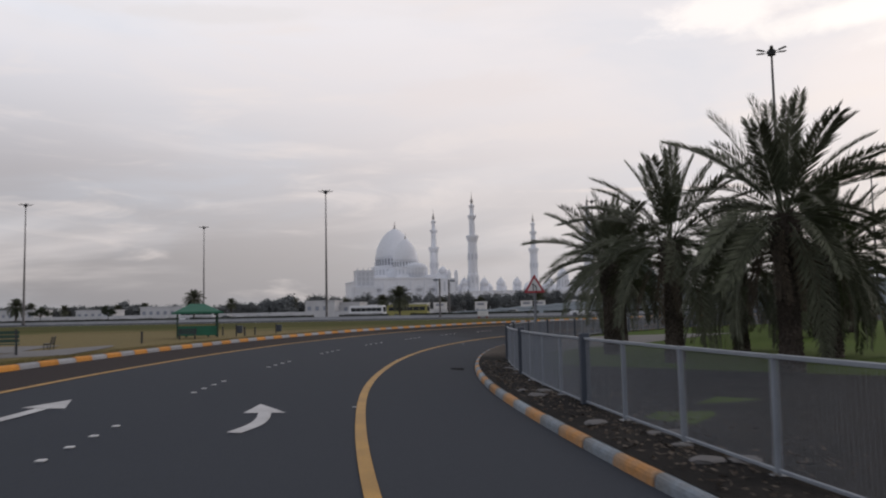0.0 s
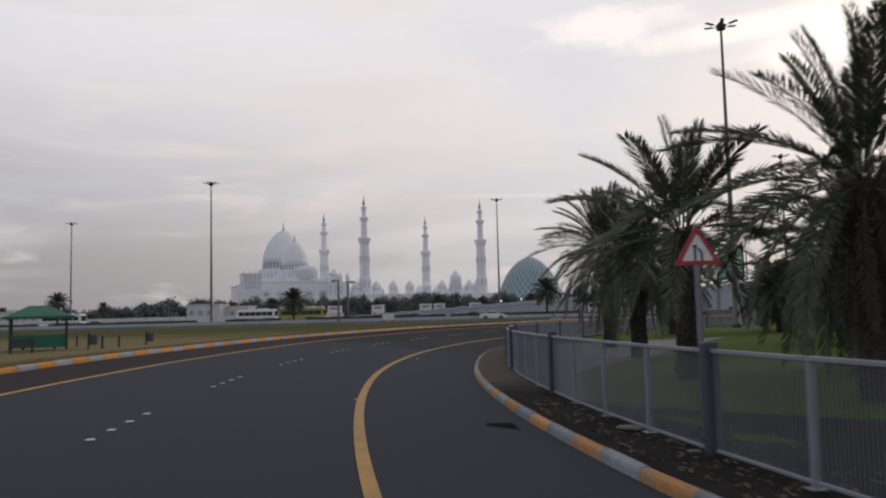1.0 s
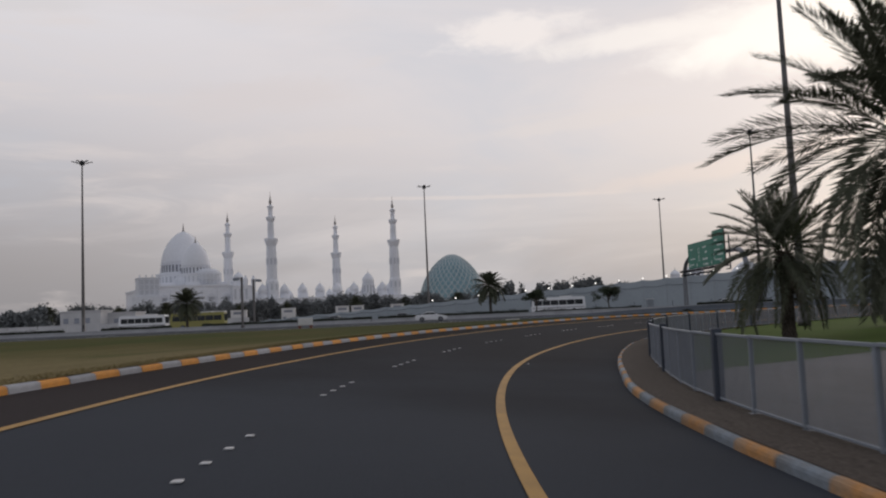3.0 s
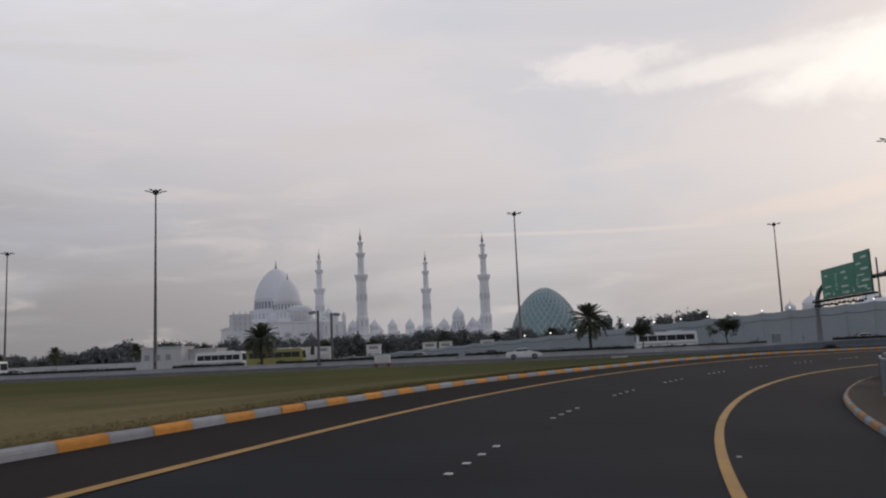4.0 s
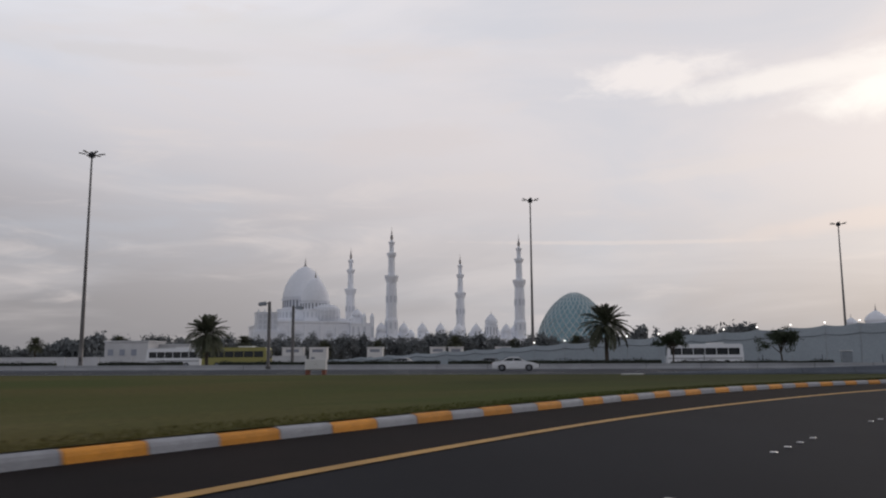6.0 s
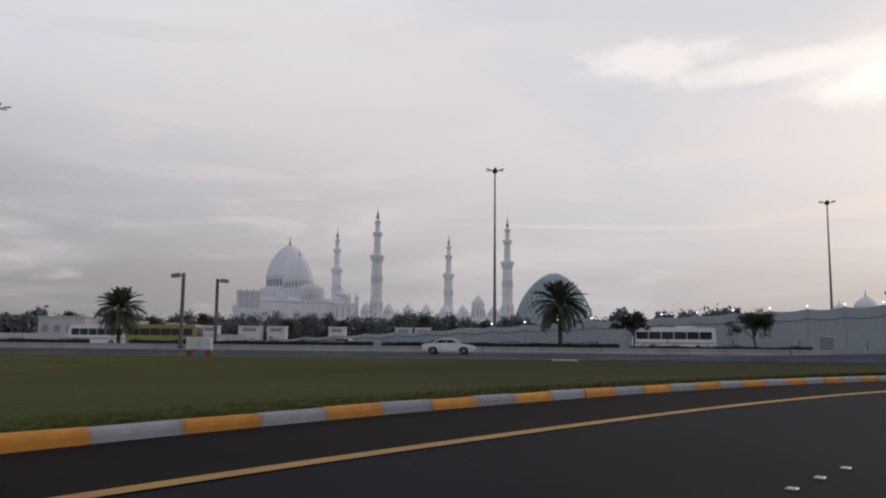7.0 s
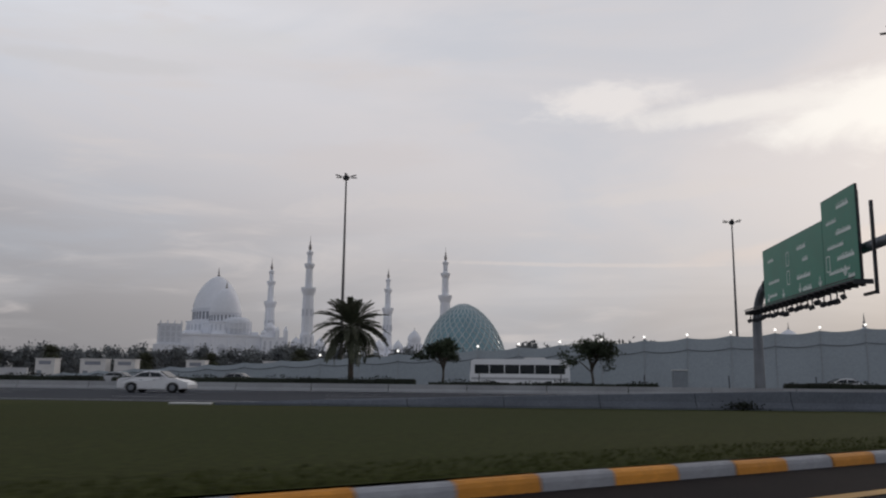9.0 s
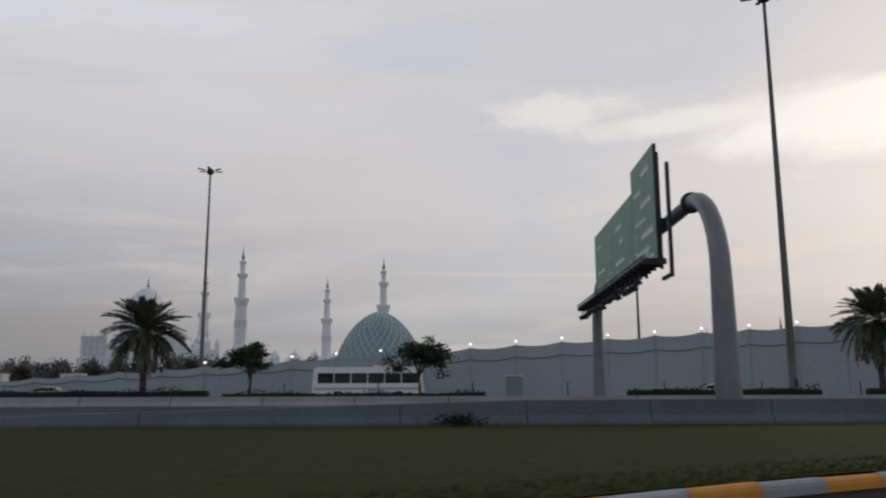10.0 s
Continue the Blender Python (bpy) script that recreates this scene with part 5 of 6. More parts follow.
FRONDS = [frond_mesh("frond", 3.0, 0.19 + 0.13 * k, 88, 0.56, M_FROND, 20 + k, 0.0155) for k in range(5)]
DRY = [frond_mesh("dry_frond", 2.4, 0.35, 40, 0.30, M_FROND_DRY, 40 + k) for k in range(2)]
FAR_FRONDS = [frond_mesh("frond", 2.95, 0.30 + 0.15 * k, 44, 0.66, M_FROND, 60 + k, 0.05) for k in range(4)]


def date_palm(x, y, z, trunk, scale, seed, label, near=True, tilt=0.0, count=54, skirt=12):
    rng = random.Random(seed)
    e = empty("date_palm", pose(x, y, z, 0, tilt, rng.uniform(0, 360)))
    tagged(e, label, "palm tree", "date palms by the road" if near else "date palms on the verge")
    bm = bmesh.new()
    prof = []
    rings = int(trunk / 0.11)
    for i in range(rings + 1):
        h = trunk * i / rings
        r = 0.235 + 0.10 * math.exp(-h / 0.35) + 0.07 * max(0, (h - trunk + 0.7) / 0.7)
        prof += [(r * 0.96, h), (r * 1.02, h + trunk / rings * 0.7)]
    lathe(bm, prof, 12 if near else 8)
    for vtx in bm.verts:
        k = 1 + 0.10 * noise.noise(vtx.co * 3.1 + Vector((seed, 0, 0)))
        vtx.co.x, vtx.co.y = vtx.co.x * k + 0.03 * math.sin(vtx.co.z * 0.8 + seed), vtx.co.y * k
    part("trunk", bm, M_TRUNK, e)
    if near:                                   # stubs of cut leaf bases under the crown
        bm = bmesh.new()
        for i in range(60):
            a, h = i * 2.4, trunk - 1.2 + 1.3 * i / 60
            m = pose(0, 0, h, 0, 0, math.degrees(a)) @ pose(0.30, 0, 0, 0, 40, 0)
            bmesh.ops.create_cone(bm, cap_ends=True, segments=5, radius1=0.06, radius2=0.035, depth=0.34, matrix=m)
        part("leaf_base_collar", bm, M_TRUNK, e)
        bm = bmesh.new()
        for i in range(int(trunk * 58)):       # rough cut leaf bases all the way down
            a, h = i * 2.4 + rng.uniform(-0.15, 0.15), 0.12 + (trunk - 1.2) * i / (trunk * 58)
            m = pose(0.03 * math.sin(h * 0.8 + seed), 0, h, 0, 0, math.degrees(a)) @ pose(0.225 + 0.08 * math.exp(-h / 0.35), 0, 0, 0, rng.uniform(22, 44), 0)
            bmesh.ops.create_cone(bm, cap_ends=True, segments=4, radius1=0.075, radius2=0.04, depth=rng.uniform(0.12, 0.2), matrix=m)
        part("bark", bm, M_TRUNK, e)
    n = count if near else 84
    pool = FRONDS if near else FAR_FRONDS
    for i in range(n):
        t = i / (n - 1)
        up = 84 - (124 if skirt else 98) * t ** 0.9 + rng.uniform(-7, 7)
        k = min(len(pool) - 1, int(t * len(pool) * 0.999))
        ob = new("frond", pool[k])
        ob.parent = e
        s = scale * rng.uniform(0.86, 1.1) * (0.8 + 0.25 * min(1, t * 2.5))
        ob.matrix_basis = pose(0, 0, trunk - 0.1 + 0.35 * (1 - t), 0, 0, i * 137.5 + rng.uniform(-12, 12)) @ pose(0.16, 0, 0, rng.uniform(-25, 25), -up, 0) @ Matrix.Diagonal((s, s, s, 1))
    if near:
        for i in range(skirt):
            ob = new("dry_frond", DRY[i % 2])
            ob.parent = e
            s = scale * rng.uniform(0.75, 1.0)
            ob.matrix_basis = pose(0, 0, trunk - 0.25, 0, 0, i * 137 + rng.uniform(-12, 12)) @ pose(0.2, 0, 0, rng.uniform(-30, 30), rng.uniform(48, 72), 0) @ Matrix.Diagonal((s, s, s, 1))
    return e


NEAR_LABEL = "date palm with a dense arching grey-green crown behind the fence"
for px, py, tr, sc, sd in ((13.1, 51.5, 4.6, 1.10, 1), (11.15, 42.8, 3.35, 0.84, 2), (8.7, 33.3, 3.5, 1.0, 3), (9.5, 27.5, 3.8, 1.1, 4), (11.1, 22.6, 4.0, 1.08, 5), (24.6, 70.6, 3.9, 1.1, 6), (14.0, 34.0, 3.0, 1.0, 12),
                           (15.0, 28.5, 3.2, 1.0, 13)):
    date_palm(px, py, 0.13 + lie(px, py), tr, sc, sd, NEAR_LABEL, count={3: 36, 4: 42, 5: 54}.get(sd, 68), skirt={3: 0, 4: 8}.get(sd, 14))
VERGE_LABEL = "mid-height date palm on the highway verge"
for px, py, tr, sc, sd in ((42.1, 170.0, 5.0, 0.95, 21), (-7.6, 182.4, 4.4, 0.95, 22), (94.7, 159.9, 5.8, 1.0, 23), (-104, 203, 4.2, 0.8, 24), (32, 69, 3.0, 0.9, 28), (24, 49, 3.0, 0.9, 29), (30, 57, 3.2, 0.9, 30), (38, 78, 3.2, 0.9, 31), (-62, 210, 5.6, 0.9, 32)):
    date_palm(px, py, 0.4 if py > 120 else 0.13 + lie(px, py), tr, sc, sd, VERGE_LABEL if py > 120 else "date palm standing farther back on the park lawn", near=False)


# ---- broad-leaved trees ----
def tree(x, y, z, h, spread, seed, label):
    rng = random.Random(seed)
    e = empty("tree", pose(x, y, z))
    tagged(e, label, "tree", "small trees on the verge")
    bm = bmesh.new()
    tips = []
    top = Vector((rng.uniform(-0.2, 0.2), rng.uniform(-0.2, 0.2), h * 0.48))
    tube(bm, [(0, 0, 0), top * 0.5 + Vector((0.05, 0, 0)), top], [0.13, 0.10, 0.08], 8)
    for i in range(11):
        a = i * 2.4 + rng.uniform(-0.5, 0.5)
        r = spread * rng.uniform(0.2, 1.0)
        tip = Vector((math.cos(a) * r, math.sin(a) * r, h * (0.92 - 0.34 * (r / spread) ** 1.5 + rng.uniform(-0.10, 0.05))))
        tube(bm, [top * rng.uniform(0.75, 1.0), (top + tip) * 0.5 + Vector((0, 0, 0.15)), tip], [0.06, 0.04, 0.015], 6)
        tips.append(tip)
    part("trunk", bm, M_BARK, e)
    pts = []
    nr = np.random.default_rng(seed)
    for tip in tips + [top + Vector((0, 0, h * 0.25))]:
        for _ in range(6):
            c0 = np.array(tip) + nr.normal(0, 1, 3) * np.array([0.16, 0.16, 0.09]) * spread
            pts.append(c0 + nr.normal(0, 1, (60, 3)) * np.array([0.10, 0.10, 0.07]) * spread)
    q, f = leafy(np.concatenate(pts), 0.12, seed)
    raw("crown", q, f, M_LEAF, e)


for tx, ty, th, sp, sd in ((61.4, 164.8, 4.3, 2.5, 1), (49.5, 168.0, 4.3, 1.75, 2), (118, 152, 4.4, 1.9, 4), (-98, 203, 4.2, 2.2, 5), (-80, 200, 4.0, 2.0, 6)):
    tree(tx, ty, 0.4, th, sp, sd, "small broad-leaved tree with an uneven crown on the verge")


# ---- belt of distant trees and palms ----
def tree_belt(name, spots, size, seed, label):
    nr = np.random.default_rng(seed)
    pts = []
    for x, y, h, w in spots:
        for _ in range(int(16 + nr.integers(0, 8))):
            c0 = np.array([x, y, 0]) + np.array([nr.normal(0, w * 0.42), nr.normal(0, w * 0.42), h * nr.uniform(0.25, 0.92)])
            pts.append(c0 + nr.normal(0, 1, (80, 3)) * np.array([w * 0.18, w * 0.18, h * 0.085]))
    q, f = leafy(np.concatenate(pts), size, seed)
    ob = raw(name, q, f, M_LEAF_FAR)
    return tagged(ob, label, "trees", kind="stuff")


rb = random.Random(77)
spots = []
for k in range(150):
    x = -210 + k * 2.1 + rb.uniform(-1, 1)
    spots.append((x, 300 - 0.14 * x + rb.uniform(-8, 10), rb.uniform(6.4, 8.6) * (0.85 if x > 60 else 0.75 if x < -60 else 1.0), rb.uniform(2.2, 4.0)))
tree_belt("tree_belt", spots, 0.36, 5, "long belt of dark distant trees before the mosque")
spots = [(-330 + k * 9 + rb.uniform(-3, 3), 330 + rb.uniform(-20, 60), rb.uniform(5, 9), rb.uniform(3, 6)) for k in range(24)]
spots += [(88 + k * 6 + rb.uniform(-2, 2), 300 + rb.uniform(-10, 20), rb.uniform(8.8, 11.5), rb.uniform(2.5, 4)) for k in range(8)]
spots += [(66.5 + rb.uniform(-1.5, 1.5), 286, rb.uniform(4.6, 6.2), 2.2) for k in range(3)]
spots += [(-52.5 + rb.uniform(-4.5, 4.5), 262 + rb.uniform(-4, 4), rb.uniform(5.5, 7.5), 3) for k in range(5)]
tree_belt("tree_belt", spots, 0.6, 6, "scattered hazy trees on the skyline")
for k in range(16):
    x = -190 + k * 17 + rb.uniform(-5, 5)
    date_palm(x, 288 - 0.14 * x + rb.uniform(-4, 4), 0, rb.uniform(4.6, 6.2), 0.75, 300 + k, "distant date palm rising from the tree belt", near=False)

# ---- vehicles ----
def wheel(parent, x, y, r, w):
    bm = bmesh.new()
    bmesh.ops.create_cone(bm, cap_ends=True, segments=20, radius1=r, radius2=r, depth=w, matrix=pose(x, y, r, 90, 0, 0))
    bmesh.ops.bevel(bm, geom=[e for e in bm.edges if abs(e.verts[0].co.y - e.verts[1].co.y) < 1e-4], offset=0.03, segments=1, affect="EDGES")
    t = part("wheel", bm, M_TYRE, parent)
    bm = bmesh.new()
    s = 1 if y > 0 else -1
    bmesh.ops.create_cone(bm, cap_ends=True, segments=16, radius1=r * 0.62, radius2=r * 0.5, depth=0.03, matrix=pose(x, y + s * (w / 2 + 0.012), r, -90 * s, 0, 0))
    part("rim", bm, M_STEEL, t, "grey alloy rim")


def extrude(bm, outline, y0, y1, taper=0.0):
    """A closed side outline of (x, z), pulled across from y0 to y1; taper draws the higher parts in."""
    zmax, zmin = max(p[1] for p in outline), min(p[1] for p in outline)

    def yy(y, z):
        k = max(0, (z - 0.85)) / max(0.01, zmax - 0.85) if zmax > 0.9 else 0
        return y * (1 - taper * k)
    a = [bm.verts.new((x, yy(y0, z), z)) for x, z in outline]
    b = [bm.verts.new((x, yy(y1, z), z)) for x, z in outline]
    n = len(outline)
    for i in range(n):
        bm.faces.new((a[i], b[i], b[(i + 1) % n], a[(i + 1) % n]))
    bm.faces.new(a)
    bm.faces.new(list(reversed(b)))
    bmesh.ops.recalc_face_normals(bm, faces=bm.faces[:])
    return bm


def sedan(x, y, z, rz, paint, label):
    e = empty("car", pose(x, y, z, 0, 0, rz))
    tagged(e, label, "car")
    bm = bmesh.new()
    out = [(-2.40, 0.32), (-2.42, 0.62), (-2.36, 0.88), (-2.10, 0.97), (-1.55, 1.00), (-0.75, 1.40), (-0.20, 1.46), (0.35, 1.42), (1.05, 0.98), (1.75, 0.88), (2.25, 0.74), (2.42, 0.55), (2.40, 0.30),
           (1.85, 0.24), (1.80, 0.50), (1.62, 0.64), (1.40, 0.68), (1.18, 0.64), (1.02, 0.50), (0.98, 0.22), (-0.98, 0.22), (-1.02, 0.50), (-1.18, 0.64), (-1.40, 0.68), (-1.62, 0.64), (-1.80, 0.50), (-1.84, 0.26)]
    extrude(bm, out, -0.91, 0.91, 0.22)
    bmesh.ops.bevel(bm, geom=[ed for ed in bm.edges if abs(ed.verts[0].co.x - ed.verts[1].co.x) + abs(ed.verts[0].co.z - ed.verts[1].co.z) > 0.02], offset=0.05, segments=2, affect="EDGES")
    part("body", bm, paint, e)
    for s in (-1, 1):
        for nm, o in (("window", [(-1.28, 1.03), (-0.72, 1.35), (-0.22, 1.39), (-0.22, 1.03)]), ("window", [(-0.16, 1.03), (-0.16, 1.39), (0.30, 1.36), (0.86, 1.03)])):
            bm = bmesh.new()
            extrude(bm, o, s * 0.80, s * 0.915, 0.20)
            part(nm, bm, M_CARGLASS, e, "dark tinted window")
    for o, nm in (([(0.42, 1.40), (1.02, 1.02), (1.05, 1.05), (0.46, 1.43)], "windscreen"), ([(-0.80, 1.40), (-1.50, 1.03), (-1.53, 1.06), (-0.83, 1.43)], "rear_window")):
        bm = bmesh.new()
        extrude(bm, o, -0.66, 0.66, 0.0)
        part(nm, bm, M_CARGLASS, e, "dark tinted glass")
    for wx in (-1.40, 1.40):
        for s in (-1, 1):
            wheel(e, wx, s * 0.80, 0.33, 0.22)
    for s in (-1, 1):
        bm = bmesh.new()
        box(bm, (0.28, 0.30, 0.12), (2.22, s * 0.66, 0.66), s * -14, bevel=0.03)
        part("headlight", bm, M_WHITE, e, "clear headlight")
        bm = bmesh.new()
        box(bm, (0.14, 0.34, 0.13), (-2.37, s * 0.66, 0.80), bevel=0.03)
        part("tail_light", bm, M_TAIL, e, "red tail light")
        bm = bmesh.new()
        box(bm, (0.16, 0.16, 0.11), (0.72, s * 0.98, 1.02), bevel=0.03)
        part("mirror", bm, paint, e)
        for hx in (-0.35, 0.55):
            bm = bmesh.new()
            box(bm, (0.18, 0.03, 0.03), (hx - 0.4, s * 0.915, 0.84), bevel=0.008)
            part("door_handle", bm, M_STEEL, e)
    return e


sedan(28.9, 158.2, highway_point(28.9, 0.63)[2], -13.2, M_CARPAINT, "white saloon car with dark windows on the highway")
sedan(87.5, 170.5, 0.30, -14, M_CARPAINT, "white saloon car parked on the service road")
sedan(31, 190, 0.30, -14, M_SILVER, "silver saloon car parked on the service road")
sedan(-52, 204, 0.30, 166, M_SILVER, "silver saloon car parked beside the low wall")
sedan(18.5, 192, 0.30, -14, M_SILVER, "dark silver car on the service road behind the hedge")


def bus(x, y, z, rz, paint, length, label, stripe=None):
    e = empty("bus", pose(x, y, z, 0, 0, rz))
    tagged(e, label, "bus")
    L = length / 2
    bm = bmesh.new()
    out = [(-L, 0.35), (-L - 0.02, 1.6), (-L + 0.08, 3.0), (-L + 0.35, 3.12), (L - 0.4, 3.12), (L - 0.12, 2.95), (L + 0.02, 1.5), (L, 0.35)]
    extrude(bm, out, -1.22, 1.22, 0.03)
    bmesh.ops.bevel(bm, geom=[ed for ed in bm.edges if abs(ed.verts[0].co.y - ed.verts[1].co.y) < 0.01], offset=0.08, segments=2, affect="EDGES")
    part("body", bm, paint, e)
    n = int(length / 1.5)
    for s in (-1, 1):
        for k in range(n):
            w = (length - 0.9) / n
            bm = bmesh.new()
            box(bm, (w - 0.09, 0.05, 0.92), (-L + 0.45 + w * (k + 0.5), s * 1.205, 2.1), bevel=0.02)
            part("window", bm, M_CARGLASS, e, "dark tinted bus window")
        if stripe:
            bm = bmesh.new()
            box(bm, (length - 0.3, 0.04, 0.22), (0, s * 1.212, 1.15))
            part("stripe", bm, stripe, e, "coloured side stripe")
    for xx, nm in ((L + 0.005, "windscreen"), (-L - 0.005, "rear_window")):
        bm = bmesh.new()
        box(bm, (0.06, 2.1, 1.25), (xx - (0.04 if xx > 0 else -0.04), 0, 2.1), 0, 0, -3 if xx > 0 else 3)
        part(nm, bm, M_CARGLASS, e, "dark tinted glass")
    for wx in (-L + 2.2, L - 2.4):
        for s in (-1, 1):
            wheel(e, wx, s * 1.08, 0.48, 0.3)
    bm = bmesh.new()
    box(bm, (2.2, 1.6, 0.22), (-L * 0.3, 0, 3.2), bevel=0.06)
    part("roof_unit", bm, M_WHITE, e)
    return e


bus(60.0, 184.05, 0.30, 166, M_CARPAINT, 10.2, "white coach with dark windows on the service road", M_SILVER)
bus(-6.5, 199.5, 0.30, 166, M_BUSYELLOW, 10.2, "yellow-green bus with dark windows on the service road")
bus(-17.0, 206.0, 0.30, 166, M_CARPAINT, 9.0, "white bus parked beside the low boundary wall", M_SILVER)
bus(-62.0, 214.0, 0.30, 166, M_CARPAINT, 10.0, "white bus parked farther along the service road", M_SILVER)


# ---- white cabins in the coach park ----
def cabin(x, y, w, label):
    e = empty("cabin", pose(x, y, 0.30, 0, 0, -8))
    tagged(e, label, "cabin", "cabins in the coach park")
    bm = bmesh.new()
    box(bm, (w, 2.6, 4.3), (0, 0, 2.15), bevel=0.04)
    box(bm, (w + 0.3, 2.9, 0.18), (0, 0, 4.38), bevel=0.03)
    part("shell", bm, M_WHITE, e)
    bm = bmesh.new()
    box(bm, (w * 0.62, 0.06, 0.7), (0, -1.31, 3.6), bevel=0.02)
    part("window", bm, M_GLASSGREY, e, "dark strip window")
    bm = bmesh.new()
    box(bm, (1.0, 0.05, 2.1), (-w * 0.28, -1.31, 1.05), bevel=0.02)
    part("door", bm, M_FENCE_L, e)


for bx, bw in ((14.6, 3.8), (29.8, 3.8), (34.2, 3.6), (45.8, 3.8), (1.0, 4.2), (-5.0, 5.0), (-13.9, 3.8), (-41.7, 3.8), (-54.4, 3.4)):
    cabin(bx, 272, bw, "white boxy cabin with a dark strip window")

# low white compound beside the coach park
for cx, cy, cw, cd, ch in ((-33, 240, 9, 7, 5.2), (-25.5, 243, 8, 7, 4.6), (-84, 255, 14, 8, 4.6), (-108, 262, 12, 8, 4.0), (-140, 270, 22, 9, 4.5)):
    e = empty("white_house", pose(cx, cy, 0, 0, 0, -12))
    tagged(e, "low flat-roofed white building", "building", "low white buildings")
    bm = bmesh.new()
    box(bm, (cw, cd, ch), (0, 0, ch / 2), bevel=0.05)
    part("wall", bm, M_FARWALL, e)
    bm = bmesh.new()
    box(bm, (cw + 0.4, cd + 0.4, 0.3), (0, 0, ch + 0.15), bevel=0.05)
    part("roof", bm, M_FARWALL, e)
    for k in range(int(cw / 2.4)):
        bm = bmesh.new()
        box(bm, (1.1, 0.1, 1.2), (-cw / 2 + 1.3 + k * 2.4, -cd / 2 - 0.02, ch * 0.62))
        part("window", bm, M_GLASSGREY, e)


# ---- camera poles, cabinets ----
def camera_pole(x, y, h, rz, side):
    e = empty("camera_pole", pose(x, y, 0.4, 0, 0, rz))
    tagged(e, "thick dark steel pole with a traffic camera housing", "camera pole", "camera poles")
    bm = bmesh.new()
    lathe(bm, [(0.30, 0), (0.30, 0.3), (0.21, 0.35), (0.19, h)], 12)
    part("pole", bm, M_POLE, e, smooth=True)
    bm = bmesh.new()
    box(bm, (0.9, 0.10, 0.10), (side * 0.45, 0, h - 0.2))
    part("bracket", bm, M_POLE, e)
    bm = bmesh.new()
    box(bm, (0.95, 0.42, 0.46), (side * 0.85, 0, h - 0.25), 0, 0, 6 * side, bevel=0.06)
    cam_box = part("camera_housing", bm, M_FENCE_L, e, "grey camera housing")
    bm = bmesh.new()
    cone(bm, 0.14, 0.14, 0.1, m=pose(side * 1.35, 0, h - 0.27, 0, 90, 0), seg=12)
    part("lens", bm, M_BLACK, cam_box)


camera_pole(1.4, 173.8, 8.1, -14, -1)
camera_pole(3.4, 182.8, 8.2, -14, 1)

e = empty("utility_cabinet", pose(9.1, 145.3, 0.08, 0, 0, -10) @ Matrix.Diagonal((0.92, 1, 0.94, 1)))
tagged(e, "white utility cabinet on two red brick piers", "cabinet")
bm = bmesh.new()
box(bm, (2.0, 0.55, 0.98), (0, 0, 0.93), bevel=0.03)
part("body", bm, M_WHITE, e)
for s in (-1, 1):
    bm = bmesh.new()
    box(bm, (0.34, 0.5, 0.44), (s * 0.78, 0, 0.22), bevel=0.01)
    part("pier", bm, M_BRICK, e, "red brick pier")
    bm = bmesh.new()
    box(bm, (0.92, 0.03, 0.86), (s * 0.48, -0.285, 0.93), bevel=0.01)
    door = part("door", bm, M_WHITE, e)
    bm = bmesh.new()
    box(bm, (0.03, 0.04, 0.14), (s * 0.10, -0.31, 0.93), bevel=0.008)
    part("handle", bm, M_STEEL, door)

e = empty("switch_cabinet", pose(67.3, 161.6, 0.42, 0, 0, -14))
tagged(e, "pale grey switch cabinet on the verge", "cabinet")
bm = bmesh.new()
box(bm, (1.1, 0.6, 1.7), (0, 0, 0.85), bevel=0.03)
part("body", bm, M_FENCE_L, e)
bm = bmesh.new()
box(bm, (1.2, 0.7, 0.08), (0, 0, 1.74), bevel=0.02)
part("lid", bm, M_WHITE, e)
bm = bmesh.new()
box(bm, (0.9, 0.03, 1.4), (0, -0.31, 0.85), bevel=0.01)
part("door", bm, M_FENCE_L, e)

# thin posts on the verge
bm = bmesh.new()
cone(bm, 0.04, 0.04, 1.35, (0, 0, 0), 8)
tp = link("marker_post", bm, M_DARK)
tagged(tp, "thin dark marker post on the verge", "post", "marker posts")
tp.matrix_basis = pose(52, barrier_y(52) + 2.6, 0.4)
for k in range(1, 9):
    x = 52 + k * 6.2
    copy_thing(tp, pose(x, barrier_y(x) + 2.6, 0.4, random.uniform(-2, 2), random.uniform(-2, 2), 0))


# ---- picnic corner on the lawn ----
gz = empty("picnic_shelter", pose(-17.7, 67.2, 0.20 + lie(-17.7, 67.2), 0, 0, 18) @ Matrix.Diagonal((1.22, 1.22, 1.22, 1)))
tagged(gz, "green picnic shelter with a hipped roof and bench panels", "shelter")
bm = bmesh.new()
v = [bm.verts.new(p) for p in ((-1.55, -1.4, 1.62), (1.55, -1.4, 1.62), (1.55, 1.4, 1.62), (-1.55, 1.4, 1.62), (-0.45, 0, 2.2), (0.45, 0, 2.2))]
for fc in ((0, 1, 5, 4), (1, 2, 5), (2, 3, 4, 5), (3, 0, 4), (3, 2, 1, 0)):
    bm.faces.new([v[i] for i in fc])
part("roof", bm, M_GREEN, gz)
bm = bmesh.new()
for yy_ in (-1.42, 1.42):
    box(bm, (3.16, 0.06, 0.12), (0, yy_, 1.60))
for xx_ in (-1.57, 1.57):
    box(bm, (0.06, 2.86, 0.12), (xx_, 0, 1.60))
part("fascia", bm, M_GREEN, gz)
for sx in (-1.25, 1.25):
    for sy in (-1.1, 1.1):
        bm = bmesh.new()
        box(bm, (0.10, 0.10, 1.62), (sx, sy, 0.81), bevel=0.01)
        part("post", bm, M_GREEN_D, gz)
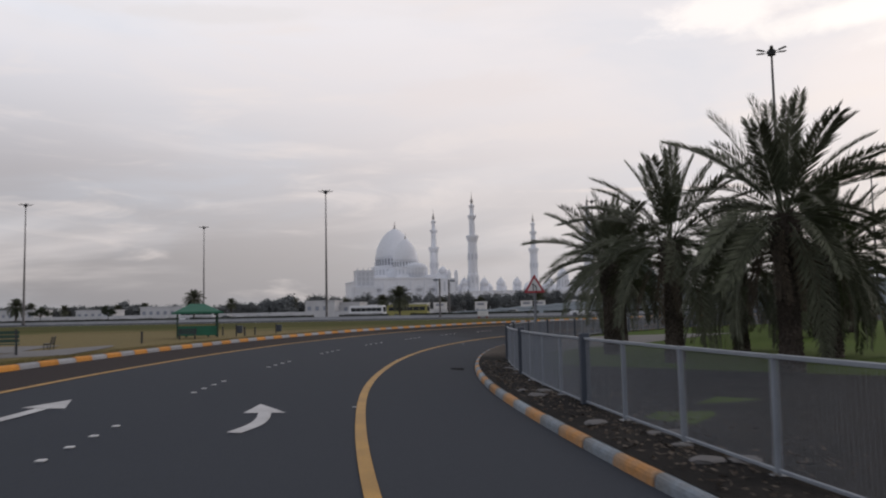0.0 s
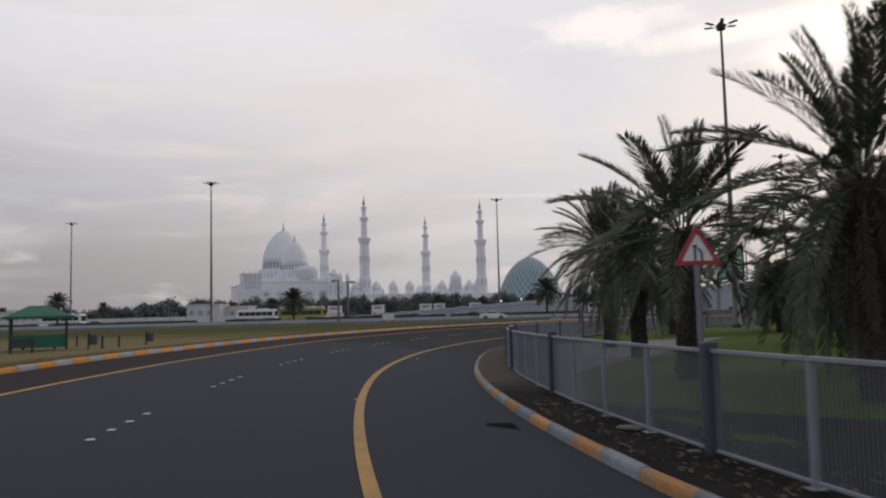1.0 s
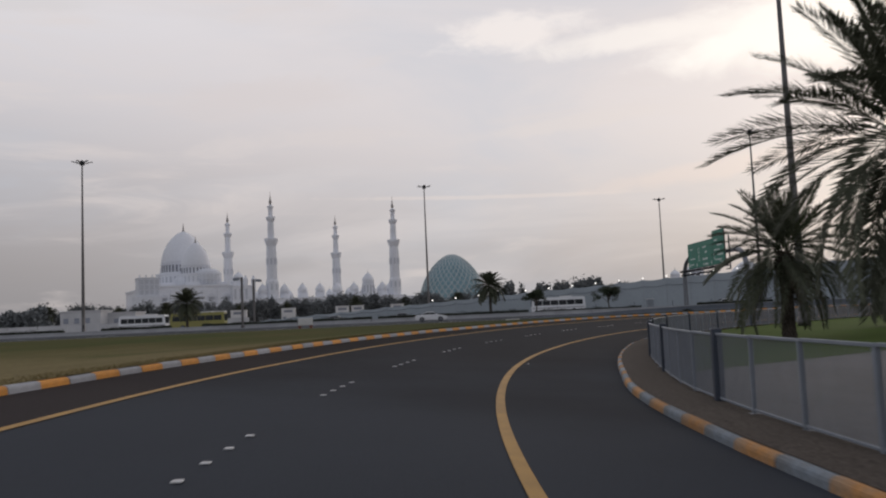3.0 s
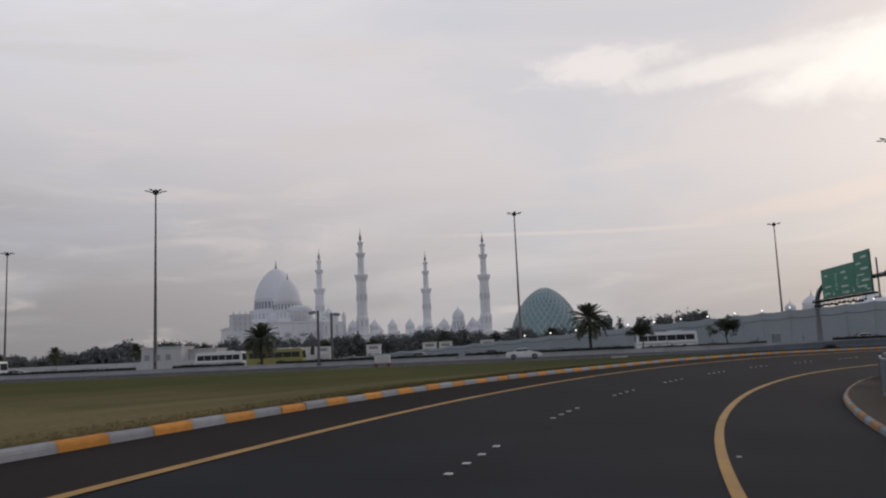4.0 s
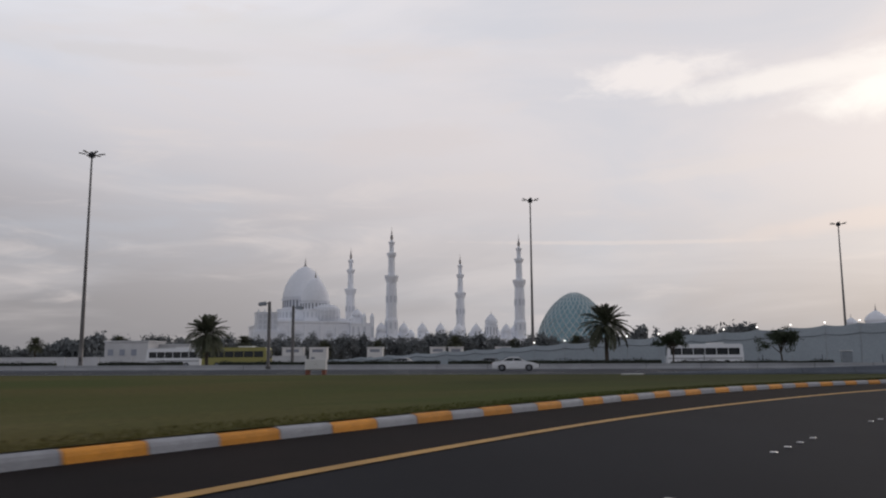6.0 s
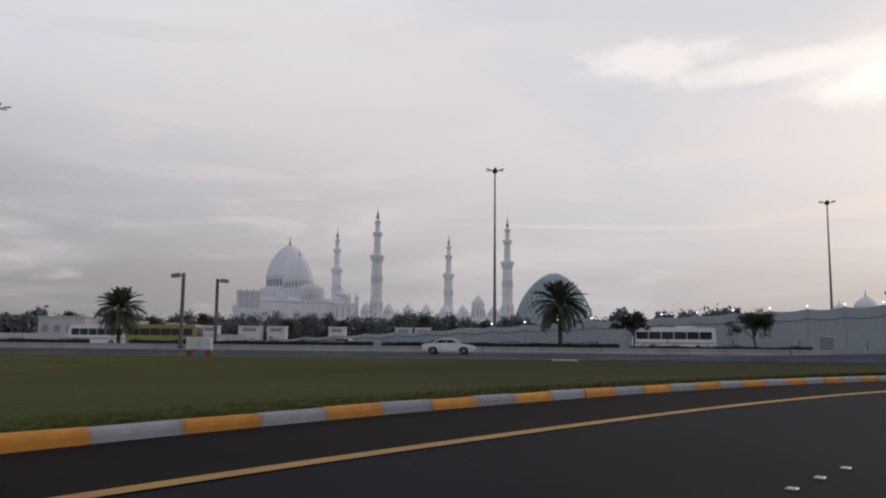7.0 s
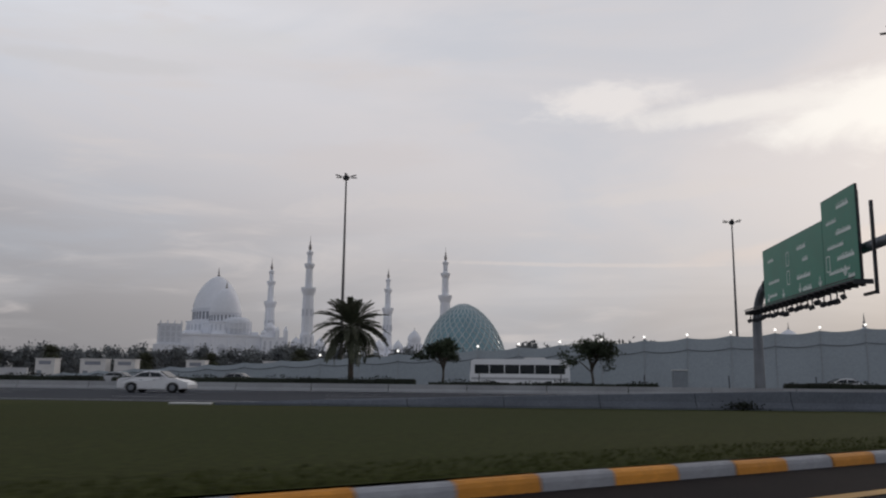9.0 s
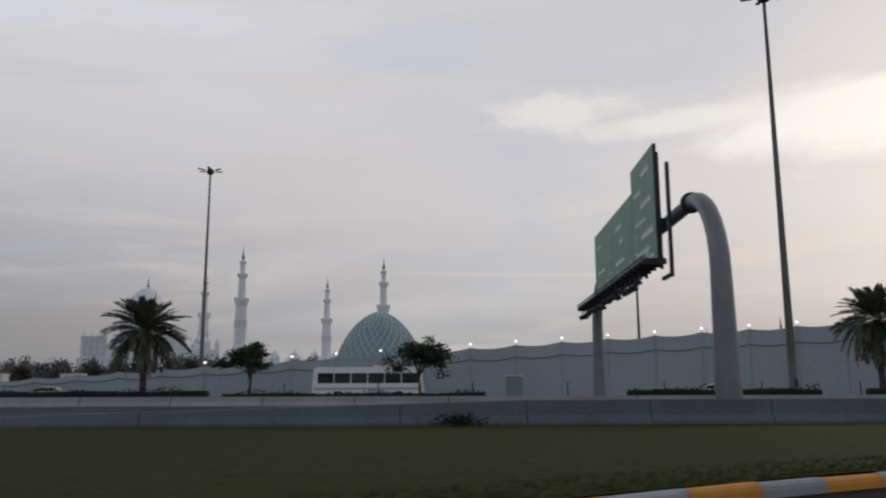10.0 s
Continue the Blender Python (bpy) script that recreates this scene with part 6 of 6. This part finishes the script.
for sy in (-1.0, 1.0):
    bm = bmesh.new()
    box(bm, (2.4, 0.06, 0.6), (0, sy, 0.42), bevel=0.01)
    part("side_panel", bm, M_GREEN, gz)
bm = bmesh.new()
box(bm, (2.0, 0.7, 0.06), (0, 0, 0.68), bevel=0.01)
box(bm, (0.12, 0.5, 0.66), (-0.7, 0, 0.33))
box(bm, (0.12, 0.5, 0.66), (0.7, 0, 0.33))
part("table", bm, M_GREEN_D, gz)


def bench(x, y, rz, paint, label, size=1.0):
    b = empty("bench", pose(x, y, 0.15 + lie(x, y), 0, 0, rz) @ Matrix.Diagonal((size, size, size, 1)))
    tagged(b, label, "bench", "park benches")
    bm2 = bmesh.new()
    for k in range(3):
        box(bm2, (1.3, 0.11, 0.03), (0, -0.14 + k * 0.14, 0.38), bevel=0.005)
    part("seat", bm2, paint, b)
    bm2 = bmesh.new()
    for k in range(3):
        box(bm2, (1.3, 0.03, 0.10), (0, 0.24 + k * 0.03, 0.48 + k * 0.13), 0, -12, bevel=0.005)
    part("backrest", bm2, paint, b)
    for s in (-0.55, 0.55):
        bm2 = bmesh.new()
        box(bm2, (0.06, 0.42, 0.05), (s, 0, 0.34))
        box(bm2, (0.06, 0.05, 0.36), (s, -0.17, 0.18))
        box(bm2, (0.06, 0.05, 0.86), (s, 0.24, 0.42), 0, -8)
        part("leg", bm2, M_DARK, b)


bench(-11.9, 27.3, 30, M_GREEN_D, "dark green slatted park bench on the paved corner")
bench(-19.6, 46.5, 285, M_DARK, "low dark slatted park bench on the paved corner", 0.85)
bench(-17.0, 62.4, 10, M_DARK, "dark slatted park bench before the shelter")
pad = curve([(-10.3, 25), (-11.6, 31), (-13.6, 36), (-16.5, 40), (-21, 43), (-24, 54)], 1.0)
corner = ribbon("paved_corner", shifted(pad, 1.9), shifted(pad, -1.6), 0.17, M_PAVING)
tagged(corner, "pale paved path leading off the lawn to the benches", "path", kind="structure")


def litter_bin(x, y):
    b = empty("litter_bin", pose(x, y, 0.13 + lie(x, y), 0, 0, 20))
    tagged(b, "dark litter bin hung on a post", "litter bin", "litter bins")
    bm2 = bmesh.new()
    cone(bm2, 0.04, 0.04, 0.9, (0, 0, 0), 8)
    part("post", bm2, M_DARK, b)
    bm2 = bmesh.new()
    lathe(bm2, [(0.17, 0.28), (0.2, 0.34), (0.22, 0.78), (0.2, 0.8)], 12, (0.24, 0, 0))
    part("bin", bm2, M_FENCE_D, b)


litter_bin(-12.1, 57.6)
litter_bin(-10.8, 64.5)
bm = bmesh.new()
cone(bm, 0.07, 0.06, 0.72, (0, 0, 0), 10)
cone(bm, 0.085, 0.085, 0.06, (0, 0, 0.7), 10)
bol = link("bollard", bm, M_DARK)
tagged(bol, "short dark bollard on the lawn", "bollard", "bollards")
bol.matrix_basis = pose(-16.7, 52.5, 0.13 + lie(-16.7, 52.5))
for bx, by in ((-13.7, 70.0), (-12.6, 62.0), (-17.5, 74.0)):
    copy_thing(bol, pose(bx, by, 0.12 + lie(bx, by)))


# ---- grass tufts, litter ----
def blades(n, spots_x, spots_y, z, h, seed):
    nr = np.random.default_rng(seed)
    a = nr.uniform(0, 6.283, n)
    w = 0.006 + 0.006 * nr.random(n)
    hh = h * nr.uniform(0.5, 1.4, n)
    lean = nr.normal(0, 0.35, (n, 2)) * hh[:, None]
    base = np.stack([spots_x, spots_y, np.broadcast_to(z, n)], 1)
    d = np.stack([np.cos(a), np.sin(a), np.zeros(n)], 1) * w[:, None]
    tip = base + np.concatenate([lean, hh[:, None]], 1)
    v = np.stack([base - d, base + d, tip], 1).reshape(-1, 3)
    return v, [(3 * i, 3 * i + 1, 3 * i + 2) for i in range(n)]


nr = np.random.default_rng(9)
edge = [p for p in shifted(L_LINE, 0.15) if 10 < p[1] and p[0] < 66]
pick = nr.integers(0, len(edge), 42000)
dist = 0.02 + nr.random(42000) ** 2.0 * 1.1
slide = nr.uniform(-0.5, 0.5, 42000)
ex = np.array([edge[i][0] - math.sin(edge[i][2]) * d + math.cos(edge[i][2]) * w for i, d, w in zip(pick, dist, slide)])
ey = np.array([edge[i][1] + math.cos(edge[i][2]) * d + math.sin(edge[i][2]) * w for i, d, w in zip(pick, dist, slide)])
v, f = blades(42000, ex, ey, lies(ex, ey) + 0.145, 0.035, 4)
gb = raw("grass_blades", v, f, M_BLADES)
tagged(gb, "short olive grass blades along the kerb", "grass", kind="stuff")

so = [p for p in R_LINE if -5 < p[1] and p[0] < 40]
n = 9000
pick = nr.integers(0, len(so), n)
dd = np.where(nr.random(n) < 0.55, nr.uniform(0.22, 1.1, n), nr.uniform(1.15, 2.6, n))
px = np.array([so[i][0] + math.sin(so[i][2]) * d for i, d in zip(pick, dd)])
py = np.array([so[i][1] - math.cos(so[i][2]) * d for i, d in zip(pick, dd)]) + nr.uniform(-0.5, 0.5, n)
keep = py < 29
px, py, n = px[keep], py[keep], int(keep.sum())
q, f = leafy(np.stack([px, py, 0.17 + 0.03 * nr.random(n)], 1), 0.05, 33)
q[:, 2] = 0.165 + (q[:, 2] - 0.16) * 0.4 + lies(q[:, 0], q[:, 1])
lt = raw("leaf_litter", q, f, M_DEBRIS)
tagged(lt, "dry leaves and twigs strewn over the planting strip", "leaf litter", kind="stuff")


def rock(x, y, s, seed):
    bm2 = bmesh.new()
    bmesh.ops.create_icosphere(bm2, subdivisions=2, radius=s)
    for vtx in bm2.verts:
        k = 1 + 0.35 * noise.noise(vtx.co / s * 1.3 + Vector((seed * 3.7, 1, 2)))
        vtx.co = Vector((vtx.co.x * k * 1.3, vtx.co.y * k, vtx.co.z * k * 0.3))
    ob = link("stone", bm2, M_PAVING)
    ob.matrix_basis = pose(x, y, 0.17 + lie(x, y), 0, 0, seed * 47)
    tagged(ob, "flat pale stone lying in the planting strip", "stone", "stones in the planting strip")


rr3 = random.Random(8)
early = [p for p in so if p[1] < 26]
for k in range(34):
    p = early[rr3.randrange(len(early))]
    d = rr3.uniform(0.35, 1.3)
    rock(p[0] + math.sin(p[2]) * d, p[1] - math.cos(p[2]) * d, rr3.choice((0.05, 0.07, 0.10, 0.15)), k)


# road gully beside the kerb
gl = empty("road_gully", pose(2.57, 26.3, lie(2.57, 26.3), 0, -3, 88))
tagged(gl, "dark cast-iron road gully grating beside the kerb", "gully")
bm = bmesh.new()
for yy_ in (-0.2, 0.2):
    box(bm, (0.6, 0.025, 0.008), (0, yy_, 0.004))
for xx_ in (-0.29, 0.29):
    box(bm, (0.025, 0.36, 0.008), (xx_, 0, 0.004))
part("frame", bm, M_IRON, gl)
for k in range(7):
    bm = bmesh.new()
    box(bm, (0.03, 0.36, 0.008), (-0.21 + k * 0.07, 0, 0.004))
    part("bar", bm, M_IRON, gl)
